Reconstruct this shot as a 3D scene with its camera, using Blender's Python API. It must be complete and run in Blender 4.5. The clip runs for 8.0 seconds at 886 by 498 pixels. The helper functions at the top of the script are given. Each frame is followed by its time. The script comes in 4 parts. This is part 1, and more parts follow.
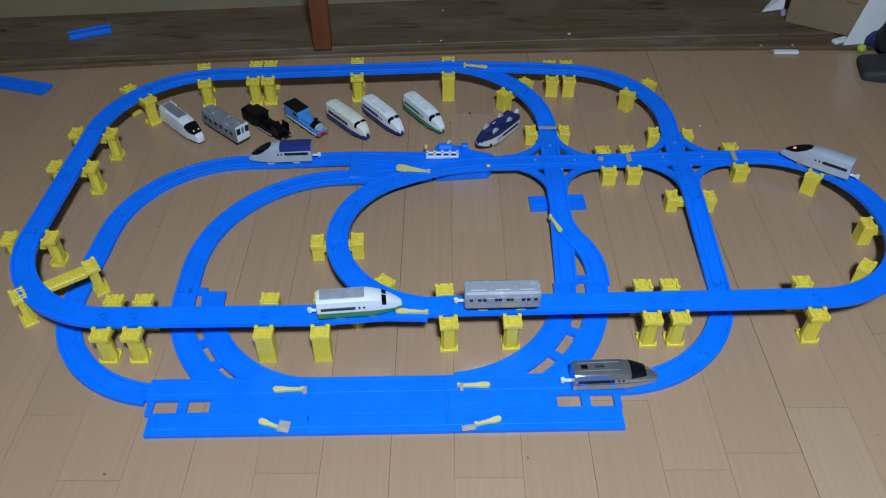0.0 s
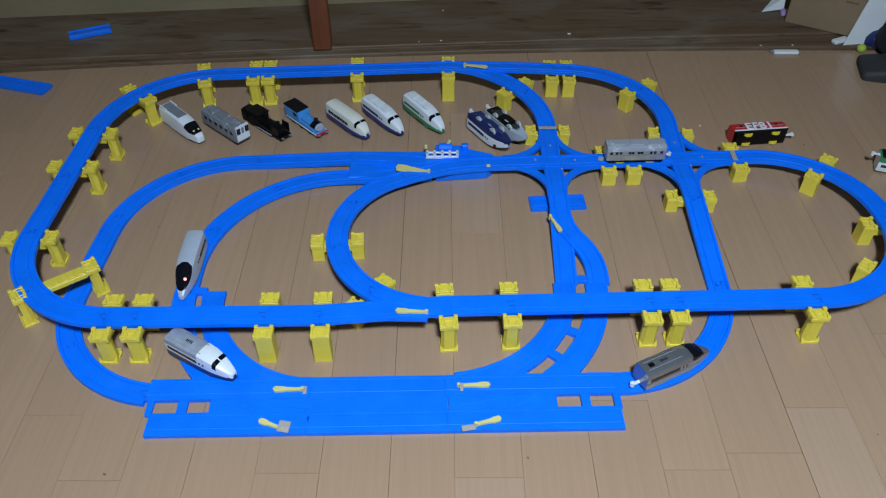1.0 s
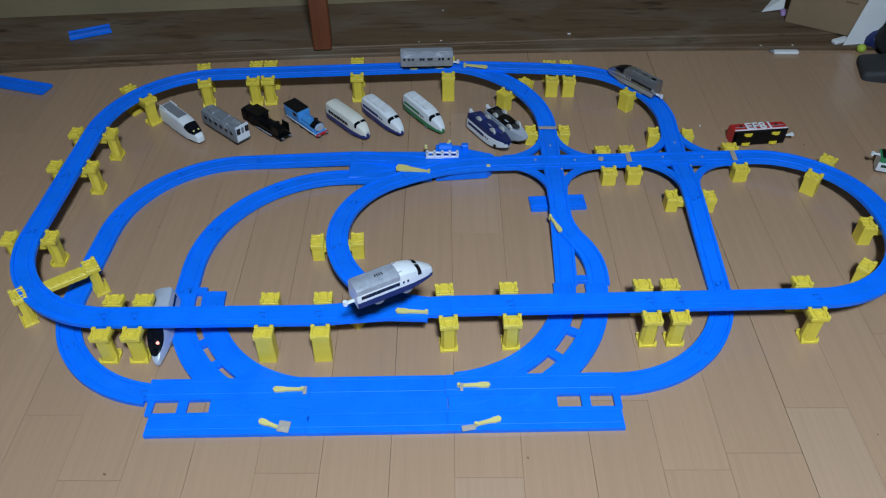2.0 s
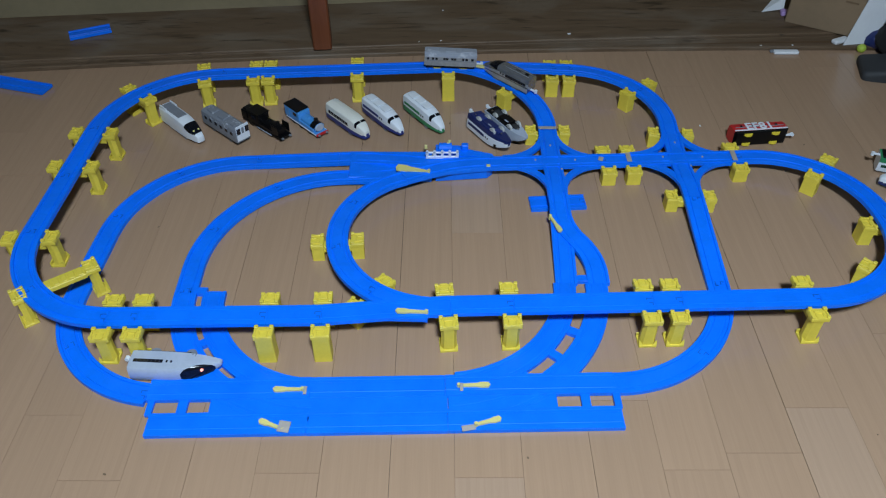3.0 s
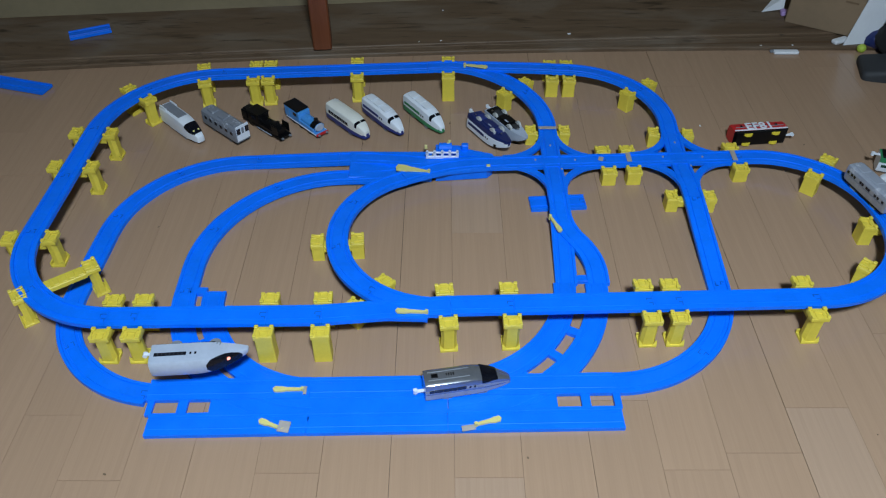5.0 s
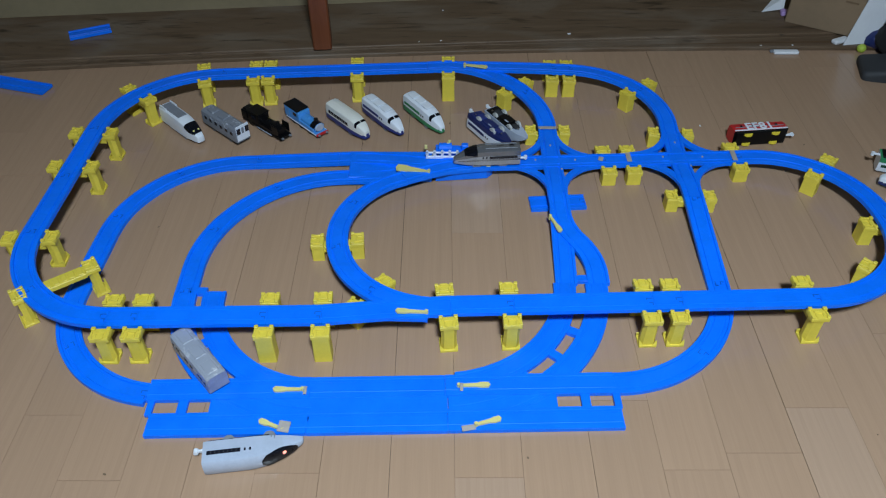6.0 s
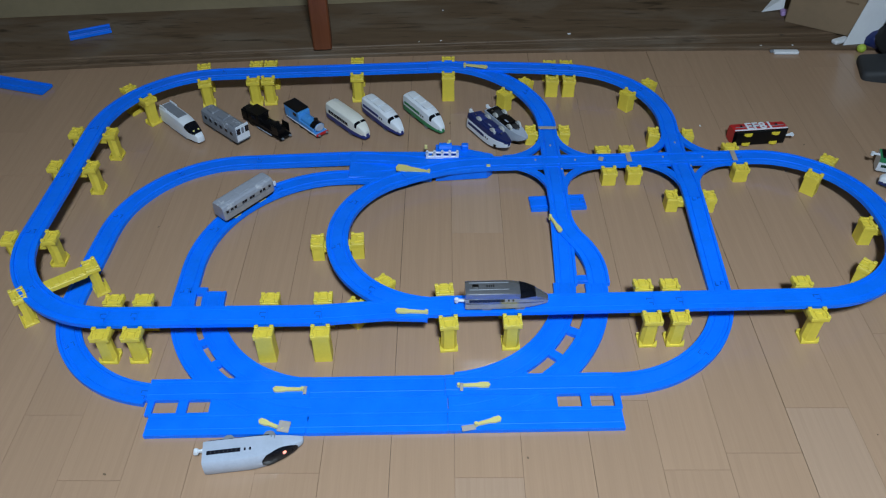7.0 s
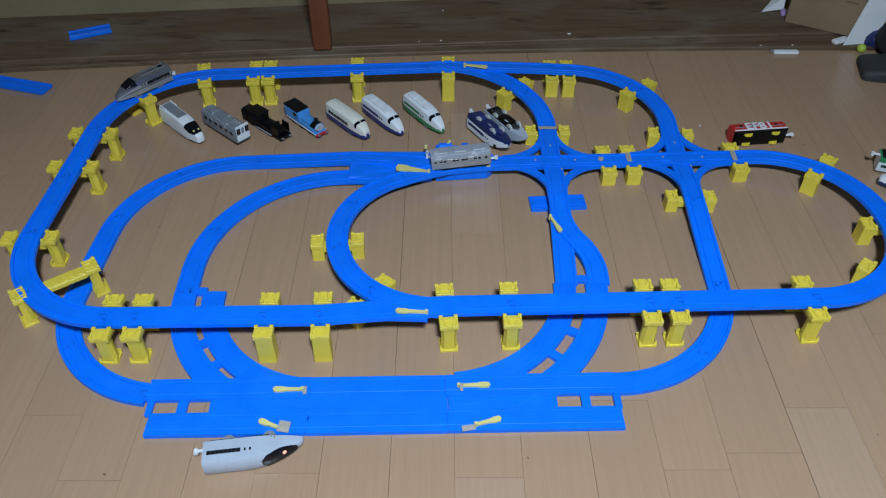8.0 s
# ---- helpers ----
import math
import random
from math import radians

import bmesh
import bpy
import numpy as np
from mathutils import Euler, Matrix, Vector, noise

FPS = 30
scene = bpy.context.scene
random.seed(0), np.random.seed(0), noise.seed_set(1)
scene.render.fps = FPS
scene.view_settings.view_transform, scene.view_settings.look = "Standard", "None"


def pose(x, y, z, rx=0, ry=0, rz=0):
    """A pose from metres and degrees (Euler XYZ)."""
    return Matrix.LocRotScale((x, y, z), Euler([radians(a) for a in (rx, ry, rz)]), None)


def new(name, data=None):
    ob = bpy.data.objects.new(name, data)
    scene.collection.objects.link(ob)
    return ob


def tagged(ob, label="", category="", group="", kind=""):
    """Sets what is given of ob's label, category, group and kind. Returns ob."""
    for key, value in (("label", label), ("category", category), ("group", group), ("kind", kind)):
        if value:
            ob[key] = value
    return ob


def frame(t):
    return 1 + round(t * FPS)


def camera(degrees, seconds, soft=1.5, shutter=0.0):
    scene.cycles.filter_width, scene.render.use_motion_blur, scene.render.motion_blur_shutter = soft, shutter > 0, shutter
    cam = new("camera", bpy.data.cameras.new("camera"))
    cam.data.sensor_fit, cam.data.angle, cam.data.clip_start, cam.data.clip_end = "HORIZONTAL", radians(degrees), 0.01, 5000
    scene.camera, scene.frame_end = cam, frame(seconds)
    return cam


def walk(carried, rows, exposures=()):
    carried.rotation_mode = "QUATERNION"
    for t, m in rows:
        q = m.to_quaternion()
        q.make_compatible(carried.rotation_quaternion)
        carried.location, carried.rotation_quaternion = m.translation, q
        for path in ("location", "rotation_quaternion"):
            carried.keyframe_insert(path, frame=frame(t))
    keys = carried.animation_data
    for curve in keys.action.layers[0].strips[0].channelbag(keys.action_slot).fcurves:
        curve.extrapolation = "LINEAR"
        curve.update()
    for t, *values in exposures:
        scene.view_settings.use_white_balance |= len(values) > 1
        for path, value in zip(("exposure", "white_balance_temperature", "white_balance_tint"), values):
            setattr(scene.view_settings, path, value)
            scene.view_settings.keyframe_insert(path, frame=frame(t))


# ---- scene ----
# A toy railway on a wooden floor, seen by a camera that stands still.
EYE = (0.0, 0.0, 0.958)
TILT = 43.08
cam = camera(59.893, 8.0, soft=1.2)
STAND = pose(*EYE, 90 - TILT, 0, 0)
walk(cam, [(0.0, STAND), (8.0, STAND)])
scene.view_settings.exposure = 0.0

# ---- light: one ring lamp under the ceiling ----
world = bpy.data.worlds.new("room_air")
scene.world = world
world.use_nodes = True
world.node_tree.nodes["Background"].inputs[0].default_value = (0.55, 0.65, 0.8, 1)
world.node_tree.nodes["Background"].inputs[1].default_value = 0.006
lamp_data = bpy.data.lights.new("ceiling_lamp_light", "AREA")
lamp_data.shape, lamp_data.size, lamp_data.energy, lamp_data.color = "DISK", 0.26, 78.0, (0.68, 0.85, 1.0)
lamp = new("ceiling_lamp_light", lamp_data)
lamp.matrix_basis = pose(0.17, -0.40, 1.88)


# ---- materials ----
def mat(name, colour, rough=0.5, metal=0.0, coat=0.0, vary=0.0, scale=60.0, bump=0.0, colour2=None, objvary=0.0, stretch=(1, 1, 1), spec=0.5, edge=(0.35, 0.62)):
    """A surface with noise in its colour, gloss and relief."""
    m = bpy.data.materials.new(name)
    m.use_nodes = True
    n, l = m.node_tree.nodes, m.node_tree.links
    b = n["Principled BSDF"]
    b.inputs["Base Color"].default_value = (*colour, 1)
    b.inputs["Roughness"].default_value = rough
    b.inputs["Metallic"].default_value = metal
    b.inputs["Coat Weight"].default_value = coat
    b.inputs["Specular IOR Level"].default_value = spec
    if vary or bump or objvary:
        co = n.new("ShaderNodeTexCoord")
        mp = n.new("ShaderNodeMapping")
        mp.inputs["Scale"].default_value = stretch
        l.new(co.outputs["Object"], mp.inputs[0])
        fine = n.new("ShaderNodeTexNoise")
        fine.inputs["Scale"].default_value, fine.inputs["Detail"].default_value = scale * 6, 4
        broad = n.new("ShaderNodeTexNoise")
        broad.inputs["Scale"].default_value, broad.inputs["Detail"].default_value = scale, 3
        l.new(mp.outputs[0], fine.inputs["Vector"])
        l.new(mp.outputs[0], broad.inputs["Vector"])
        mix = n.new("ShaderNodeMix")
        mix.data_type = "RGBA"
        c2 = colour2 or tuple(max(0, c * (1 - vary)) for c in colour)
        mix.inputs[6].default_value, mix.inputs[7].default_value = (*c2, 1), (*colour, 1)
        ramp = n.new("ShaderNodeMapRange")
        ramp.inputs[1].default_value, ramp.inputs[2].default_value = edge
        add = n.new("ShaderNodeMath")
        add.operation, add.inputs[1].default_value = "MULTIPLY_ADD", 0.35
        half = n.new("ShaderNodeMath")
        half.operation, half.inputs[1].default_value = "MULTIPLY", 0.65
        l.new(broad.outputs["Fac"], half.inputs[0])
        l.new(fine.outputs["Fac"], add.inputs[0])
        l.new(half.outputs[0], add.inputs[2])
        l.new(add.outputs[0], ramp.inputs[0])
        l.new(ramp.outputs[0], mix.inputs[0])
        out = mix.outputs[2]
        if objvary:
            inf = n.new("ShaderNodeObjectInfo")
            hsv = n.new("ShaderNodeHueSaturation")
            rng = n.new("ShaderNodeMapRange")
            rng.inputs[3].default_value, rng.inputs[4].default_value = 1 - objvary, 1 + objvary
            l.new(inf.outputs["Random"], rng.inputs[0])
            l.new(rng.outputs[0], hsv.inputs["Value"])
            l.new(out, hsv.inputs["Color"])
            out = hsv.outputs[0]
        l.new(out, b.inputs["Base Color"])
        rr = n.new("ShaderNodeMapRange")
        rr.inputs[3].default_value, rr.inputs[4].default_value = rough * 0.85, min(1, rough * 1.2)
        l.new(broad.outputs["Fac"], rr.inputs[0])
        l.new(rr.outputs[0], b.inputs["Roughness"])
        if bump:
            bp = n.new("ShaderNodeBump")
            bp.inputs["Strength"].default_value, bp.inputs["Distance"].default_value = bump, 0.001
            l.new(fine.outputs["Fac"], bp.inputs["Height"])
            l.new(bp.outputs[0], b.inputs["Normal"])
    return m


BLUE = mat("track_blue_plastic", (0.0, 0.175, 0.97), 0.45, spec=0.3, vary=0.12, scale=25, bump=0.03, objvary=0.03)
YELLOW = mat("pier_yellow_plastic", (0.74, 0.585, 0.065), 0.5, vary=0.12, scale=30, bump=0.03)
LEVER = mat("lever_yellow_plastic", (0.70, 0.62, 0.22), 0.4, vary=0.1, scale=60)
BOARD = mat("varnished_floor_wood", (0.385, 0.246, 0.158), 0.23, vary=0.10, scale=5, bump=0.010, objvary=0.028, stretch=(1.8, 0.5, 1), coat=0.1)
GAP = mat("floor_joint_dirt", (0.15, 0.10, 0.07), 0.8, vary=0.3)
PALEBOARD = mat("pale_varnished_floor_wood", (0.402, 0.266, 0.180), 0.23, vary=0.10, scale=5, bump=0.012, objvary=0.03, stretch=(2.2, 0.5, 1), coat=0.1)
PRINTBROWN = mat("faded_brown_print", (0.16, 0.10, 0.055), 0.8, vary=0.3, scale=40)
POSTWOOD = mat("red_brown_post_wood", (0.17, 0.05, 0.02), 0.4, vary=0.3, scale=8, bump=0.1, stretch=(6, 6, 0.5))
PLASTER = mat("beige_plaster", (0.225, 0.178, 0.105), 0.9, vary=0.15, scale=8, bump=0.2)
# for walls and ceiling out of view, set dark to hold down bounced light
UNSEEN_WALL = mat("dark_unseen_wall", (0.12, 0.112, 0.10), 0.9, vary=0.06, scale=3, bump=0.05)
WHITE = mat("white_plastic", (0.70, 0.74, 0.80), 0.32, vary=0.06, scale=40)
ROOFGREY = mat("worn_roof_grey", (0.31, 0.34, 0.41), 0.4, vary=0.3, scale=50)
CREAM = mat("cream_plastic", (0.70, 0.70, 0.645), 0.32, vary=0.06, scale=40)
GREY = mat("grey_plastic", (0.20, 0.215, 0.245), 0.4, vary=0.15, scale=40)
WORNROOF = mat("flaking_grey_roof_paint", (0.18, 0.195, 0.23), 0.45, scale=45, vary=0.1, colour2=(0.40, 0.425, 0.48), edge=(0.405, 0.44))
DEEPBLUE = mat("track_joint_shade_blue", (0.0, 0.105, 0.60), 0.5, vary=0.2, scale=60)
LIGHTGREY = mat("light_grey_plastic", (0.40, 0.45, 0.55), 0.24, vary=0.1, scale=40)
SILVER = mat("silver_plated_plastic", (0.30, 0.315, 0.35), 0.17, metal=0.7, vary=0.15, scale=40)
DULLSILVER = mat("dull_silver_plastic", (0.34, 0.345, 0.37), 0.32, metal=0.25, vary=0.25, scale=60)
RUBBEDROOF = mat("rubbed_grey_roof_paint", (0.285, 0.31, 0.37), 0.42, scale=28, vary=0.1, colour2=(0.45, 0.47, 0.52), edge=(0.37, 0.43))
BLACK = mat("black_plastic", (0.004, 0.004, 0.005), 0.3, vary=0.2, scale=50, spec=0.25)
GLASS = mat("dark_window_print", (0.010, 0.012, 0.02), 0.15)
NAVY = mat("navy_plastic", (0.012, 0.022, 0.11), 0.35, vary=0.12, scale=40)
INDIGO = mat("blue_stripe_paint", (0.016, 0.032, 0.185), 0.35, vary=0.1, scale=40)
GREEN = mat("green_stripe_paint", (0.03, 0.22, 0.09), 0.35, vary=0.1, scale=40)
DARKGREEN = mat("dark_green_plastic", (0.012, 0.05, 0.03), 0.4, vary=0.1, scale=40)
RED = mat("red_plastic", (0.50, 0.014, 0.018), 0.35, vary=0.1, scale=40)
SKYBLUE = mat("bright_blue_plastic", (0.06, 0.28, 0.68), 0.35, vary=0.08, scale=40)
WHEELYELLOW = mat("wheel_yellow_plastic", (0.80, 0.62, 0.05), 0.4, vary=0.1, scale=60)
STEEL = mat("axle_steel", (0.5, 0.5, 0.5), 0.3, metal=1.0, vary=0.1)
TYRE = mat("clear_rubber_tyre", (0.45, 0.46, 0.45), 0.5, vary=0.1)
TAPE = mat("pale_adhesive_tape", (0.40, 0.36, 0.33), 0.45, vary=0.15, scale=80)
CARD = mat("brown_cardboard", (0.24, 0.165, 0.10), 0.85, vary=0.12, scale=12, bump=0.1)
PAPER = mat("white_paper", (0.72, 0.74, 0.78), 0.8, vary=0.06, scale=20)
LILAC = mat("lilac_paper", (0.45, 0.30, 0.62), 0.8, vary=0.06, scale=20)
BALL = mat("lime_ball", (0.42, 0.55, 0.06), 0.6, vary=0.15, scale=80, bump=0.1)
CLOTH = mat("black_cloth", (0.012, 0.012, 0.016), 0.95, vary=0.3, scale=90, bump=0.3)
DARKGREY = mat("dark_grey_rubber", (0.03, 0.032, 0.036), 0.7, vary=0.25, scale=40, bump=0.1)
PINKISH = mat("tail_lamp_red", (0.75, 0.06, 0.05), 0.3)


def old_wood(name):
    """Worn dark board: long grain, pale scuffs, black stains and scratches."""
    m = bpy.data.materials.new(name)
    m.use_nodes = True
    n, l = m.node_tree.nodes, m.node_tree.links
    b = n["Principled BSDF"]
    b.inputs["Specular IOR Level"].default_value = 0.3
    co = n.new("ShaderNodeTexCoord")

    def field(stretch, scale, lo, hi, detail=5, warp=0.4):
        mp, tx, rg = n.new("ShaderNodeMapping"), n.new("ShaderNodeTexNoise"), n.new("ShaderNodeMapRange")
        mp.inputs["Scale"].default_value = stretch
        tx.inputs["Scale"].default_value, tx.inputs["Detail"].default_value, tx.inputs["Distortion"].default_value = scale, detail, warp
        rg.inputs[1].default_value, rg.inputs[2].default_value = lo, hi
        l.new(co.outputs["Object"], mp.inputs[0])
        l.new(mp.outputs[0], tx.inputs["Vector"])
        l.new(tx.outputs["Fac"], rg.inputs[0])
        return rg.outputs[0]

    def over(below, colour, fac, most):
        mx, lim = n.new("ShaderNodeMix"), n.new("ShaderNodeMath")
        mx.data_type = "RGBA"
        lim.operation, lim.inputs[1].default_value = "MULTIPLY", most
        l.new(fac, lim.inputs[0])
        l.new(lim.outputs[0], mx.inputs[0])
        if isinstance(below, tuple):
            mx.inputs[6].default_value = (*below, 1)
        else:
            l.new(below, mx.inputs[6])
        mx.inputs[7].default_value = (*colour, 1)
        return mx.outputs[2]
    grain = field((1.2, 16, 16), 6, 0.3, 0.7)
    c = over((0.100, 0.063, 0.038), (0.160, 0.106, 0.066), grain, 0.8)
    c = over(c, (0.195, 0.158, 0.122), field((1.0, 2.6, 2), 4.2, 0.48, 0.70, 6), 0.65)
    c = over(c, (0.036, 0.022, 0.013), field((0.9, 4.5, 3), 6.5, 0.58, 0.70, 6, 1.2), 0.85)
    c = over(c, (0.030, 0.020, 0.014), field((2.0, 26, 9), 5.0, 0.66, 0.72, 3), 0.7)
    l.new(c, b.inputs["Base Color"])
    rr = n.new("ShaderNodeMapRange")
    rr.inputs[3].default_value, rr.inputs[4].default_value = 0.38, 0.6
    l.new(grain, rr.inputs[0])
    l.new(rr.outputs[0], b.inputs["Roughness"])
    bp = n.new("ShaderNodeBump")
    bp.inputs["Strength"].default_value, bp.inputs["Distance"].default_value = 0.25, 0.001
    l.new(grain, bp.inputs["Height"])
    l.new(bp.outputs[0], b.inputs["Normal"])
    return m


OLDWOOD = old_wood("worn_dark_wood")
# groove wood, darker than the boards: the recess's shade put into its colour
GROOVE_SHADE = mat("shaded_groove_wood", (0.125, 0.070, 0.036), 0.5, vary=0.45, scale=8, bump=0.15, stretch=(1.0, 8.0, 3.0), edge=(0.30, 0.68), spec=0.3)


def glow(name, colour, power):
    m = bpy.data.materials.new(name)
    m.use_nodes = True
    b = m.node_tree.nodes["Principled BSDF"]
    b.inputs["Base Color"].default_value = (*colour, 1)
    b.inputs["Emission Color"].default_value = (*colour, 1)
    b.inputs["Emission Strength"].default_value = power
    return m


HEADLAMP = glow("lit_headlamp", (1.0, 0.32, 0.24), 1.3)
LAMPGLOW = glow("lamp_diffuser_glow", (0.95, 0.98, 1.0), 6.0)


# ---- mesh helpers ----
def finish(name, bm, material, smooth=False):
    me = bpy.data.meshes.new(name)
    bmesh.ops.recalc_face_normals(bm, faces=bm.faces)
    if smooth:
        for e in bm.edges:
            if len(e.link_faces) == 2 and e.calc_face_angle(0.0) > 0.7:
                e.smooth = False
    bm.to_mesh(me)
    bm.free()
    for m in (material if isinstance(material, (list, tuple)) else [material]):
        me.materials.append(m)
    if smooth:
        for p in me.polygons:
            p.use_smooth = True
    return me


def thing(name, label="", category="", group="", kind=""):
    ob = new(name)
    ob.empty_display_size = 0.02
    return tagged(ob, label, category, group, kind)


def part(name, bm, material, parent, label="", m=None, smooth=False):
    ob = new(name, finish(name, bm, material, smooth))
    if parent:
        ob.parent = parent
    if m is not None:
        ob.matrix_basis = m
    if label:
        ob["label"] = label
    return ob


def split_parts(name, bm, material, parent):
    """One part for each loose piece of a bmesh."""
    left = set(bm.verts)
    while left:
        stack, piece = [left.pop()], set()
        while stack:
            v = stack.pop()
            piece.add(v)
            for e in v.link_edges:
                w = e.other_vert(v)
                if w in left:
                    left.discard(w)
                    stack.append(w)
        out, made = bmesh.new(), {}
        for v in piece:
            made[v] = out.verts.new(v.co)
        for f in {f for v in piece for f in v.link_faces}:
            out.faces.new([made[v] for v in f.verts])
        part(name, out, material, parent)
    bm.free()


def share(name, mesh, parent, m, label=""):
    ob = new(name, mesh)
    ob.parent = parent
    ob.matrix_basis = m
    if label:
        ob["label"] = label
    return ob


def box(bm, cx, cy, cz, sx, sy, sz, bevel=0.0, seg=1, m=None):
    """A box of full sizes round a centre, with bevelled edges."""
    r = bmesh.ops.create_cube(bm, size=1.0)
    vs = r["verts"]
    for v in vs:
        v.co = Vector((cx + v.co.x * sx, cy + v.co.y * sy, cz + v.co.z * sz))
    if bevel:
        es = list({e for v in vs for e in v.link_edges})
        r2 = bmesh.ops.bevel(bm, geom=es, offset=bevel, segments=seg, affect="EDGES", profile=0.5)
        vs = list({v for f in r2["faces"] for v in f.verts} | {v for v in vs if v.is_valid})
    if m is not None:
        for v in vs:
            v.co = m @ v.co
    return vs


def rod(bm, a, b, r, n=12, r2=None):
    """A round bar from a to b."""
    a, b = Vector(a), Vector(b)
    d = b - a
    res = bmesh.ops.create_cone(bm, cap_ends=True, segments=n, radius1=r, radius2=r if r2 is None else r2, depth=d.length)
    q = d.to_track_quat("Z", "Y").to_matrix().to_4x4()
    mm = Matrix.Translation((a + b) / 2) @ q
    for v in res["verts"]:
        v.co = mm @ v.co
    return res["verts"]


def loft(bm, sections, close=True, mats=None):
    """Skin between rings of points; caps at both ends. mats(i, j) gives a face's material."""
    rings = [[bm.verts.new(p) for p in s] for s in sections]
    n = len(rings[0])
    for i in range(len(rings) - 1):
        for j in range(n if close else n - 1):
            k = (j + 1) % n
            fc = bm.faces.new((rings[i][j], rings[i][k], rings[i + 1][k], rings[i + 1][j]))
            if mats:
                fc.material_index = mats(i, j)
    if close:
        c0 = bm.faces.new(rings[0])
        c1 = bm.faces.new(rings[-1])
        if mats:
            c0.material_index, c1.material_index = mats(0, -1), mats(len(rings) - 1, -1)
    return rings


# ---- the plan of the railway: lines of straights (S) and curves (C) ----
HIGH, MIDDLE, LOW = 0.055, 0.031, 0.008


def line(start, segs, step=0.006):
    """Points x, y, z and heading along straights ('S', length, z0, z1) and curves ('C', radius, degrees, z0, z1)."""
    x, y, a = start[0], start[1], radians(start[2])
    pts = []
    for s in segs:
        if s[0] == "S":
            n = max(2, math.ceil(abs(s[1]) / step))
            for i in range(n + 1):
                k = i / n
                pts.append((x + s[1] * k * math.cos(a), y + s[1] * k * math.sin(a), s[2] + (s[3] - s[2]) * k, a))
            x, y = pts[-1][0], pts[-1][1]
        else:
            r, turn = s[1], radians(s[2])
            n = max(3, math.ceil(r * abs(turn) / step))
            side = math.copysign(1, turn)
            cx, cy = x - side * r * math.sin(a), y + side * r * math.cos(a)
            for i in range(n + 1):
                b = a + turn * i / n
                pts.append((cx + side * r * math.sin(b), cy - side * r * math.cos(b), s[3] + (s[4] - s[3]) * i / n, b))
            a += turn
            x, y = pts[-1][0], pts[-1][1]
    out = [pts[0]]
    for q in pts[1:]:
        if math.hypot(q[0] - out[-1][0], q[1] - out[-1][1]) > 1e-4:
            out.append(q)
    return out


def bend(p, q, z0=None, z1=None, pull=0.4, n=30):
    """A smooth line from pose p (x, y, z, heading in degrees) to pose q."""
    (x0, y0, za, a0), (x1, y1, zb, a1) = p, q
    a0, a1 = radians(a0), radians(a1)
    d = math.hypot(x1 - x0, y1 - y0) * pull
    c = [Vector((x0, y0)), Vector((x0 + d * math.cos(a0), y0 + d * math.sin(a0))), Vector((x1 - d * math.cos(a1), y1 - d * math.sin(a1))), Vector((x1, y1))]
    pts = []
    for i in range(n + 1):
        t = i / n
        v = c[0] * (1 - t) ** 3 + 3 * c[1] * t * (1 - t) ** 2 + 3 * c[2] * t * t * (1 - t) + c[3] * t ** 3
        w = 3 * (c[1] - c[0]) * (1 - t) ** 2 + 6 * (c[2] - c[1]) * t * (1 - t) + 3 * (c[3] - c[2]) * t * t
        pts.append((v.x, v.y, za + (zb - za) * t, math.atan2(w.y, w.x)))
    return pts


def joined(*lines):
    out = list(lines[0])
    for ln in lines[1:]:
        for q in ln:
            if math.hypot(q[0] - out[-1][0], q[1] - out[-1][1]) > 1e-3:
                out.append(q)
    return out


def pose_end(ln, i=-1):
    x, y, z, a = ln[i]
    return (x, y, z, math.degrees(a))


def cut(ln, a, b):
    """The stretch of a line between fractions a and b of its length."""
    acc = [0.0]
    for p, q in zip(ln, ln[1:]):
        acc.append(acc[-1] + math.hypot(q[0] - p[0], q[1] - p[1]))
    total = acc[-1]

    def at(f):
        s = f * total
        for i in range(len(ln) - 1):
            if acc[i + 1] >= s - 1e-9:
                k = (s - acc[i]) / (acc[i + 1] - acc[i])
                return tuple(u + (v - u) * k for u, v in zip(ln[i], ln[i + 1]))
        return ln[-1]
    inner = [p for p, s in zip(ln, acc) if a * total + 0.002 < s < b * total - 0.002]
    return [at(a)] + inner + [at(b)]


# the high loop: rear straight, left side, front straight, right-hand bend
REAR = line((-0.0356, 1.5846, 183.74), [("S", 0.4691, HIGH, HIGH)])
LEFT_REAR = line(pose_end(REAR)[:2] + (183.74,), [("C", 0.2302, 85.35, HIGH, HIGH)])
LEFT_SIDE = line(pose_end(LEFT_REAR)[:2] + (269.09,), [("S", 0.3216, HIGH, HIGH)])
LEFT_FRONT = line(pose_end(LEFT_SIDE)[:2] + (269.09,), [("C", 0.1922, 91.8, HIGH, HIGH)])
FRONT_A = line(pose_end(LEFT_FRONT)[:2] + (0.9,), [("S", 0.335, HIGH, HIGH)])
FRONT_B = line(pose_end(FRONT_A)[:2] + (5.5,), [("S", 0.204, HIGH, HIGH)])
FRONT = joined(FRONT_A, FRONT_B, line(pose_end(FRONT_B)[:2] + (1.7,), [("S", 0.600, HIGH, HIGH)]))
RIGHT_BEND = line(pose_end(FRONT)[:2] + (1.9,), [("C", 0.207, 90, HIGH, 0.0432), ("S", 0.019, 0.0432, 0.0425), ("C", 0.188, 90.5, 0.0425, 0.0317), ("S", 0.019, 0.0317, MIDDLE)])
MIDLINE = line(pose_end(RIGHT_BEND)[:2] + (182.42,), [("S", 0.5, MIDDLE, MIDDLE)])
